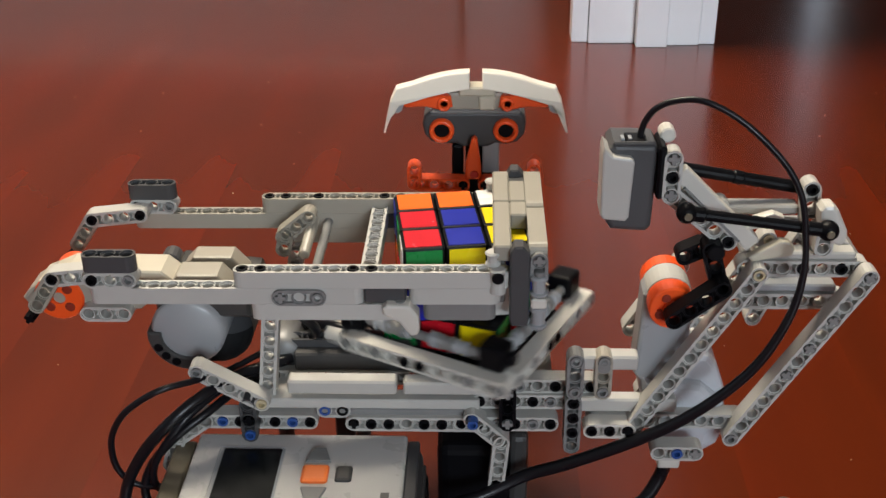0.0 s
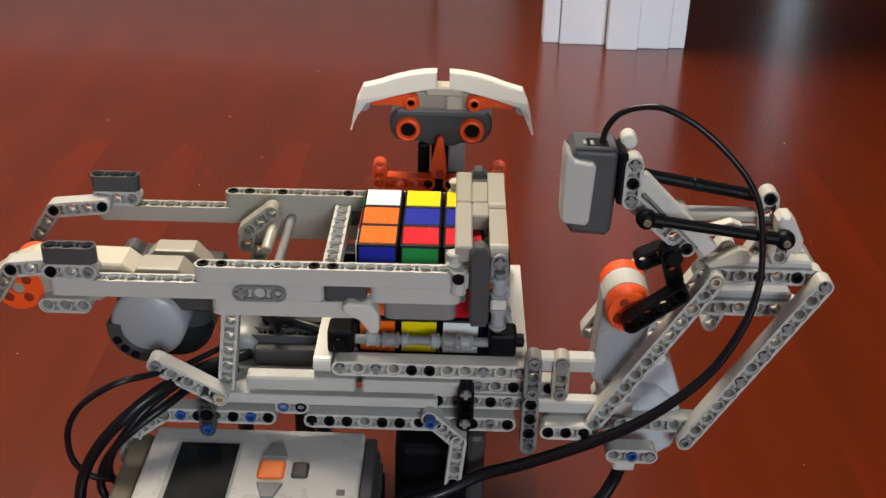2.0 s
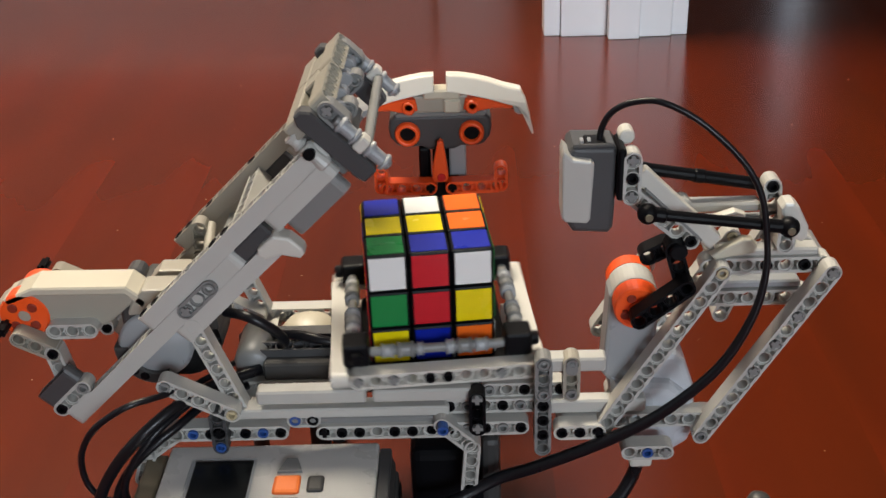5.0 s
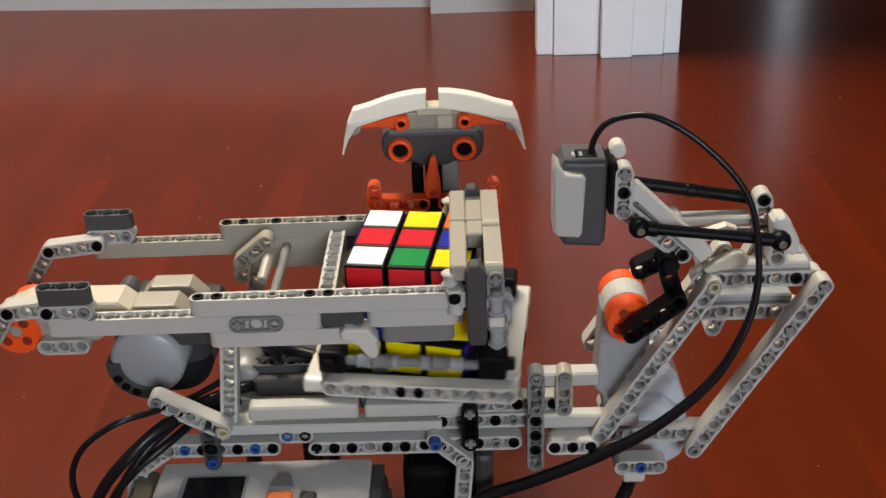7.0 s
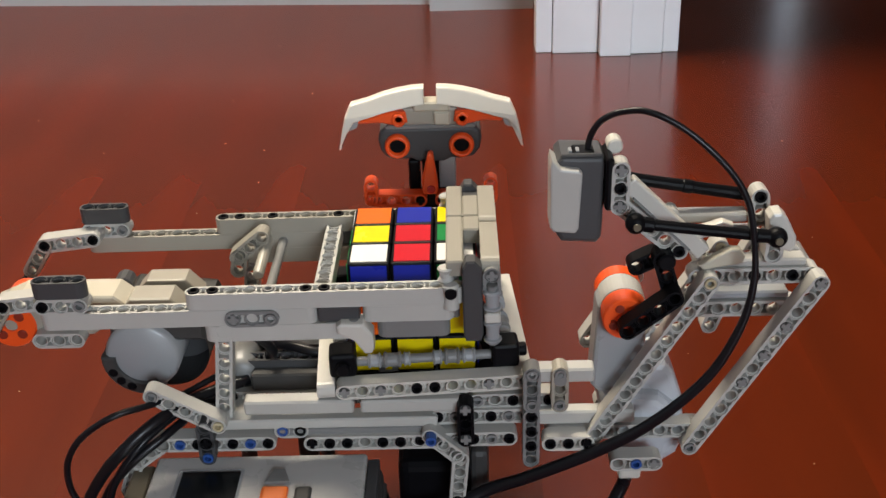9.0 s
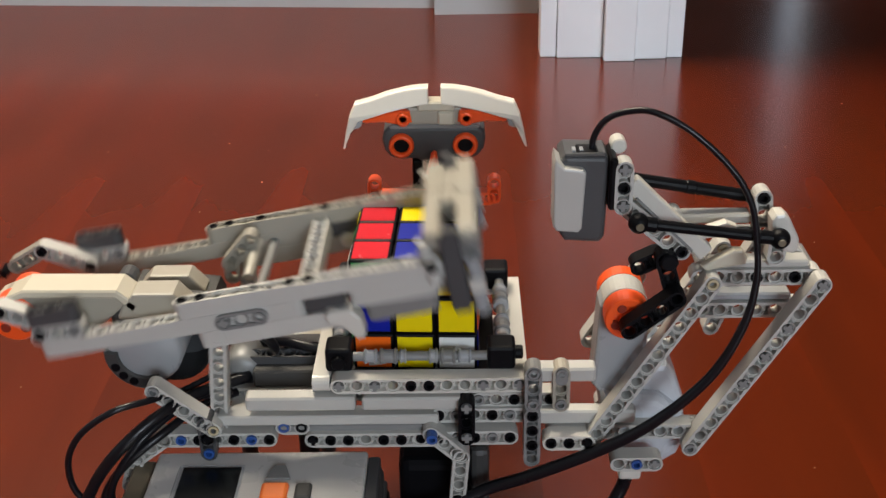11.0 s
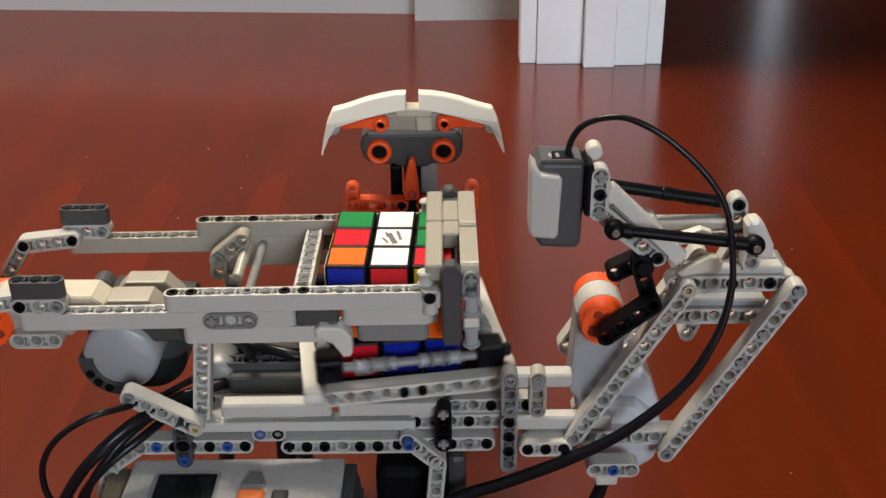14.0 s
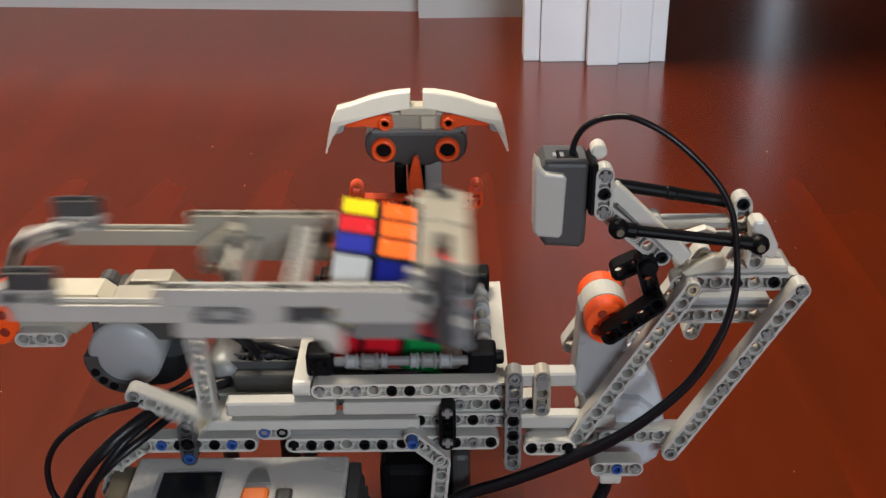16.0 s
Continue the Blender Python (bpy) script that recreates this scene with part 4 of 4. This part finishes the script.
def build_sensor_motor():
    part("gear_arm", prism([(73, 96), (76, 92), (92, 88), (97, 100), (96, 136), (92, 142), (79, 142), (75, 136)], -36, -20, 2, 2), PALE, sensor_motor, "pale grey gear arm")
    hx, hz = 86.0, 134.6
    part("hub", lathe([(0, 0), (3.4, 0), (3.4, 1.6), (6.6, 1.6), (6.6, 0), (9.4, 0), (10.0, 1), (10.0, 9), (0, 9)], 28), ORANGE, sensor_motor, "orange motor hub", Matrix.Translation(Vector((hx, -44, hz)) * MM))
    for k in range(4):
        a = k * math.pi / 2 + 0.5
        rod(sensor_motor, "hub_hole", (hx + 6 * math.cos(a), -44.6, hz + 6 * math.sin(a)), (hx + 6 * math.cos(a), -42, hz + 6 * math.sin(a)), 2.0, HUBHOLE, "shaded hole in the hub")
    part("hub_rim", lathe([(0, 0), (10.3, 0), (10.3, 13), (0, 13)], 28), LIGHT, sensor_motor, "light grey rim", Matrix.Translation(Vector((hx, -34.6, hz)) * MM))
    part("hub", lathe([(0, 0), (10.3, 0), (10.3, 7), (0, 7)], 28), ORANGE, sensor_motor, "orange motor hub", Matrix.Translation(Vector((hx, -21, hz)) * MM))
    # casing painted lighter than the gear arm, as its top catches the light
    part("casing", prism([(76, 96), (86, 92), (104, 90), (115.5, 80), (117.5, 68), (114, 57), (106, 51), (97, 50), (90, 56), (84, 70), (77, 84)], -38, -6, 5, 3), LIT_SHELL, sensor_motor, "pale grey motor casing")
    part("back_casing", prism([(92, 100), (101, 104), (107, 103), (111, 98), (116, 84), (114, 76), (96, 80)], -32, -4, 3, 2), LIT_SHELL, sensor_motor, "pale grey casing back")
    part("plug", box((87, -40, 45), (97.5, -26, 60), 1.5, 2), WHITE, sensor_motor, "off-white plug")
    part("foot_block", box((97, -36, 46), (105, -26, 58), 1.2, 1), PALE, sensor_motor, "pale grey block beside the plug")
    bent(sensor_motor, [(74, 104), (86, 124), (96, 140)], -8, LIGHT)


build_sensor_motor()

light_sensor = thing("light_sensor", "dark grey light sensor with a pale front panel", "sensor")
part("body", prism([(56, 173.5), (58, 170.5), (72.5, 169.5), (74.6, 172), (75.6, 206), (74, 208.3), (57.5, 208.8), (55.4, 206.5)], -40, -20, 2.2, 3), DARK, light_sensor, "dark grey sensor body")
part("front_panel", prism([(52.9, 179), (54.4, 177), (63.2, 176.2), (64.6, 178), (65.6, 202.4), (64.4, 204.0), (57, 205.0), (53.2, 209.0), (52.6, 206)], -44, -30, 1.0, 2), LIGHT, light_sensor, "pale grey wrap-round front panel")
part("top_ridge", box((57, -40, 208), (74, -37.6, 209.6), 0.6), DARK, light_sensor, "raised rim of the sensor top")
part("socket", box((62, -38, 207.4), (71, -28, 209.4), 0.8), BLACK, light_sensor, "dark cable socket")
for x in (60.5, 63.5):
    part("contact", box((x, -36, 208.6), (x + 1.4, -32, 209.8), 0.2), PALE, light_sensor, "pale contact")

# ---- cables ----


def cable(points, r, label, swell=1.0):
    ob = thing("cable", label, "cable", group="robot cables")
    part("sheath", tube(points, r, swell=swell), CABLE, ob, "", None, True)
    return ob


cable([(68.5, -33, 209), (69, -33, 213), (70.4, -34, 217.5), (73.8, -36, 222.8), (80.6, -38, 226.5), (91, -42, 227.8), (106, -46, 220.7), (121.9, -50, 206.4), (130.3, -53, 192.9), (133.5, -56, 176.7), (134.5, -58, 159.6), (130.5, -60, 139.5), (118.6, -60, 114.5), (96.5, -58, 90.1), (73, -54, 72.3), (43.3, -50, 55.5), (25, -48, 47), (5, -52, 38), (-14, -60, 38)], 1.35, "black cable looping over from the light sensor", 2.2)
cable([(92, -34, 46), (89, -34, 34), (80, -38, 22), (55, -44, 10), (20, -52, 5), (-10, -60, 18), (-18, -66, 36)], 3.2, "black cable running along the floor from a motor")
cable([(-96, -20, 96), (-112, -34, 94), (-122, -52, 101), (-135, -61, 102), (-150, -62, 92), (-158, -62, 80), (-160, -62, 68), (-158, -62, 58), (-151, -62, 51), (-137, -62, 49.5)], 1.5, "thin black cable looping beside the brick")
cable([(-84, -20, 92), (-104, -34, 93), (-117.5, -52, 94), (-131.6, -62, 86), (-145, -64, 70.8), (-154, -66, 54), (-155, -70, 40), (-146, -76, 30), (-137, -78, 34)], 2.7, "thick black cable bending down to the brick")
cable([(-90, -24, 86), (-106, -36, 86), (-117, -52, 84.5), (-131.5, -60, 75.7), (-143.6, -60, 61), (-148, -62, 48), (-144, -66, 40), (-137, -70, 38)], 2.0, "black cable bending down to the brick")
cable([(-92, -26, 88), (-108, -36, 90), (-126, -56, 84), (-140, -62, 66), (-143, -62, 52), (-137, -60, 44)], 1.8, "thin black cable bending down to the brick")
cable([(-100, -10, 118), (-86, -22, 122), (-74, -20, 112), (-74, -12, 100), (-90, -6, 96)], 2.4, "black cable looped behind the arm's leg")
cable([(-80, 0, 98), (-66, -10, 104), (-50, -14, 102), (-38, -6, 96)], 2.4, "black cable lying on the frame")

# ---- a rubber foot left on the floor beside the robot ----
rubber_foot = thing("rubber_foot", "small dark grey domed rubber foot standing on the floor", "rubber foot", (156, -20, 0))
part("dome", lathe([(0, 0), (7.4, 0), (7.4, 1.2), (6.6, 1.8), (6.4, 5), (5.2, 8), (2.8, 9.6), (0, 10)], 24), GRAPHITE, rubber_foot, "", pose(0, 0, 0, 90, 0, 0), True)

# ---- specks of dust on the floor ----
def dust():
    bm = bmesh.new()
    rnd = random.Random(4)
    for k in range(60):
        x, y, r = rnd.uniform(-480, 480), rnd.uniform(20, 880), rnd.uniform(0.3, 0.75)
        a = rnd.uniform(0, 6.28)
        ring = [bm.verts.new((x + r * rnd.uniform(0.6, 1.4) * math.cos(a + q * 1.2566), y + r * rnd.uniform(0.6, 1.4) * math.sin(a + q * 1.2566), 0.25)) for q in range(5)]
        tip = bm.verts.new((x, y, 0.25 + r * 0.5))
        for q in range(5):
            bm.faces.new((ring[q], ring[(q + 1) % 5], tip))
    tagged(new("dust_specks", mesh_of(bm, TANPIN, "dust")), "pale specks of dust scattered on the wooden floor", "dust", kind="stuff")


dust()

# ---- floor boards ----
def floor_boards():
    """Long boards side by side in depth; a fine joint between them."""
    width, x = 86.0, -2180.0
    while x < 2180:
        top = box((0, -4580, -14), (width - 0.03, 3060, 0), 0)
        ob = new("plank", mesh_of(top, WOOD, "plank"))
        ob.parent = floor
        ob.location = (x * MM, 0, 0)
        x += width


floor_boards()


# ---- movement ----
TWISTS = [
    [(0, 62), (.1, 84), (.2, 98), (.3, 112), (.4, 132), (.5, 150), (.6, 172), (.7, 190), (.8, 200), (.9, 192), (1.0, 180)],
    [(3.3, 0), (3.4, 7), (3.5, 22), (3.6, 40), (3.7, 62), (3.8, 85), (3.9, 98), (4.0, 116), (4.1, 134), (4.2, 150), (4.3, 172), (4.4, 192), (4.5, 198), (4.6, 188), (4.7, 180)],
    [(6.9, 0), (7.0, -7), (7.1, -28), (7.2, -50), (7.3, -68), (7.4, -83), (7.5, -97), (7.6, -96), (7.7, -90)],
    [(9.9, 0), (10.0, 7), (10.1, 22), (10.2, 40), (10.3, 62), (10.4, 84), (10.5, 103), (10.6, 116), (10.7, 104), (10.8, 90)],
    [(13.2, 0), (13.3, 6), (13.4, 22), (13.5, 38), (13.6, 58), (13.7, 84), (13.8, 103), (13.9, 112), (14.0, 99), (14.1, 90)],
]
TURNS = [
    [(1.3, 0), (1.4, 20), (1.5, 42), (1.6, 62), (1.7, 80), (1.8, 90)],
    [(4.95, 0), (5.05, 20), (5.15, 42), (5.25, 62), (5.35, 80), (5.45, 90)],
    [(8.0, 0), (8.1, 15), (8.2, 38), (8.3, 58), (8.4, 80), (8.5, 90)],
    [(11.2, 0), (11.3, -15), (11.4, -38), (11.5, -58), (11.6, -78), (11.7, -90)],
    [(14.3, 0), (14.4, 2), (14.5, 14), (14.6, 34), (14.7, 58), (14.8, 82), (14.9, 90)],
]
FLIPS = [2.39, 6.0, 9.1, 12.3, 15.5]
FLIP_STEPS = [(0, 0, -5.5, 125.6), (.1, 25, -14, 130), (.2, 73, -27, 143), (.3, 73, -27, 143), (.4, 73, -26, 142), (.5, 80, -10, 129), (.6, 90, -5.5, 125.6)]
# the arm: time, place of its upper tail corner, angle by which its head is raised
REST, UP, PULL = (-102.5, 150.4, 0.3), (-121, 136, 34), (-157, 157, 7.5)
LIFTS = [(1.0, 1.8), (4.7, 5.45), (7.7, 8.54), (10.9, 11.7), (14.1, 14.89)]


def arm_rows():
    rows = [(0.0, *REST)]
    for a, b in LIFTS:
        rows += [(a, *REST), (a + .1, -110, 143, 10), (a + .2, -124, 135, 34), (a + .3, -131, 133, 44), (a + .4, -120, 135.5, 33), (a + .5, *UP), (b, *UP), (b + .1, -107, 143, 12), (b + .2, *REST)]
    for f in FLIPS:
        rows += [(f, *REST), (f + .1, -127, 162, 0), (f + .2, *PULL), (f + .3, *PULL), (f + .4, -150, 156, 5), (f + .5, -108, 153, -1), (f + .6, -97.5, 144, 6.8), (f + .68, *REST)]
    rows = sorted({r[0]: r for r in rows if r[0] <= 16.0}.values())
    last = rows[-1]
    return rows + ([(16.0, *last[1:])] if last[0] < 16.0 else [])


def turned(x, z, degrees):
    c, s = math.cos(radians(degrees)), math.sin(radians(degrees))
    return x * c - z * s, x * s + z * c


def motions():
    # turntable
    angle, rows = -118.0, []
    for steps in sorted(TWISTS + TURNS):
        first = steps[0][1]
        for t, a in steps:
            rows.append((t, angle + a - first))
        angle = rows[-1][1]
    rows = sorted(rows + [(8.7, 364.0), (9.0, 364.0), (9.6, 362.0), (16.0, angle)])
    walk(turntable, [(t, pose(*(AXIS * MM), 0, 0, a)) for t, a in rows])

    # cube: turns and flips of the whole, with a little slack while its lowest layer is twisted
    state, events = Matrix.Identity(3), []
    events += [(s[0][0], "twist", s) for s in TWISTS] + [(s[0][0], "turn", s) for s in TURNS] + [(f, "flip", f) for f in FLIPS]
    rows, layer = [], {p: Matrix.Identity(3) for p in cubelets}
    layer_rows = {p: [] for p in cubelets}

    def put(t, turn, x=CENTRE.x, y=CENTRE.y, z=CENTRE.z):
        rows.append((t, Matrix.LocRotScale((x * MM, y * MM, z * MM), (turn @ state).to_quaternion(), None)))

    for start, kind, data in sorted(events, key=lambda e: e[0]):
        if kind == "turn":
            for t, a in data:
                swing = Matrix.Rotation(radians(a), 3, "Z")
                off = swing @ Vector((CENTRE.x - AXIS.x, CENTRE.y - AXIS.y, 0))
                put(t, swing, *(CENTRE if a in (0, 90, -90) else (AXIS.x + off.x, AXIS.y + off.y, CENTRE.z)))
            state = Matrix.Rotation(radians(data[-1][1]), 3, "Z") @ state
        elif kind == "flip":
            for dt, a, x, z in FLIP_STEPS:
                if data + dt <= 16.01:
                    put(data + dt, Matrix.Rotation(radians(-a), 3, "Y"), x, CENTRE.y, z)
            state = Matrix.Rotation(radians(-90), 3, "Y") @ state
        else:
            end = data[-1][1]
            way = 1 if end > 0 else -1
            for t, a in data:
                push = (-4 if a == end else 0 if a == 0 else 8.0 * way if abs(a) < abs(end) + 4 else -2)
                put(t, Matrix.Rotation(radians(push), 3, "Z"))
            back = state.inverted()
            low = [p for p in cubelets if (state @ (layer[p] @ Vector(p))).z < -0.5]
            for t, a in data:
                shown = a - end if data is TWISTS[0] else a
                spin = back @ Matrix.Rotation(radians(shown), 3, "Z") @ state
                for p in low:
                    layer_rows[p].append((t, spin @ layer[p]))
            if data is not TWISTS[0]:
                spin = back @ Matrix.Rotation(radians(end), 3, "Z") @ state
                for p in low:
                    layer[p] = spin @ layer[p]
    if rows[-1][0] < 16.0:
        rows.append((16.0, rows[-1][1]))
    walk(cube, rows)
    for p, steps in layer_rows.items():
        if steps:
            steps = ([(0.0, steps[0][1])] if steps[0][0] > 0 else []) + steps + [(16.0, steps[-1][1])]
            walk(cubelets[p], [(t, m.to_4x4()) for t, m in steps])

    # arm, its links and its knee
    arm_path, link_path, low_path, leg_path = [], [], [], []
    for t, x, z, a in arm_rows():
        arm_path.append((t, pose(x * MM, A0.y * MM, z * MM, 0, -a, 0)))
        lx, lz = turned(LINK_PIN.x - A0.x, LINK_PIN.z - A0.z, a)
        lx, lz = x + lx, z + lz
        # the link's far end stays near the crank
        dx, dz = -193 - lx, 127 - lz
        rest = math.atan2(127 - LINK_PIN.z, -193 - LINK_PIN.x)
        link_path.append((t, pose(lx * MM, 0, lz * MM, 0, -math.degrees(math.atan2(dz, dx) - rest), 0)))
        hx, hz = turned(HIP.x - A0.x, HIP.z - A0.z, a)
        hx, hz = x + hx, z + hz
        fx, fz = KNEE_F.x, KNEE_F.z
        d = min(math.hypot(hx - fx, hz - fz), KNEE_L1 + KNEE_L2 - 0.5)
        u = (KNEE_L1 ** 2 - KNEE_L2 ** 2 + d * d) / (2 * d)
        v = math.sqrt(max(KNEE_L1 ** 2 - u * u, 0.0))
        ex, ez = (hx - fx) / d, (hz - fz) / d
        kx, kz = fx + ex * u + ez * v, fz + ez * u - ex * v
        low_path.append((t, pose(fx * MM, 0, fz * MM, 0, -math.degrees(math.atan2(kz - fz, kx - fx)), 0)))
        leg_path.append((t, pose(hx * MM, 0, hz * MM, 0, -math.degrees(math.atan2(kz - hz, kx - hx)) - 90, 0)))
    walk(arm, arm_path), walk(tail_link, link_path), walk(lower_link, low_path), walk(upper_leg, leg_path)


motions()
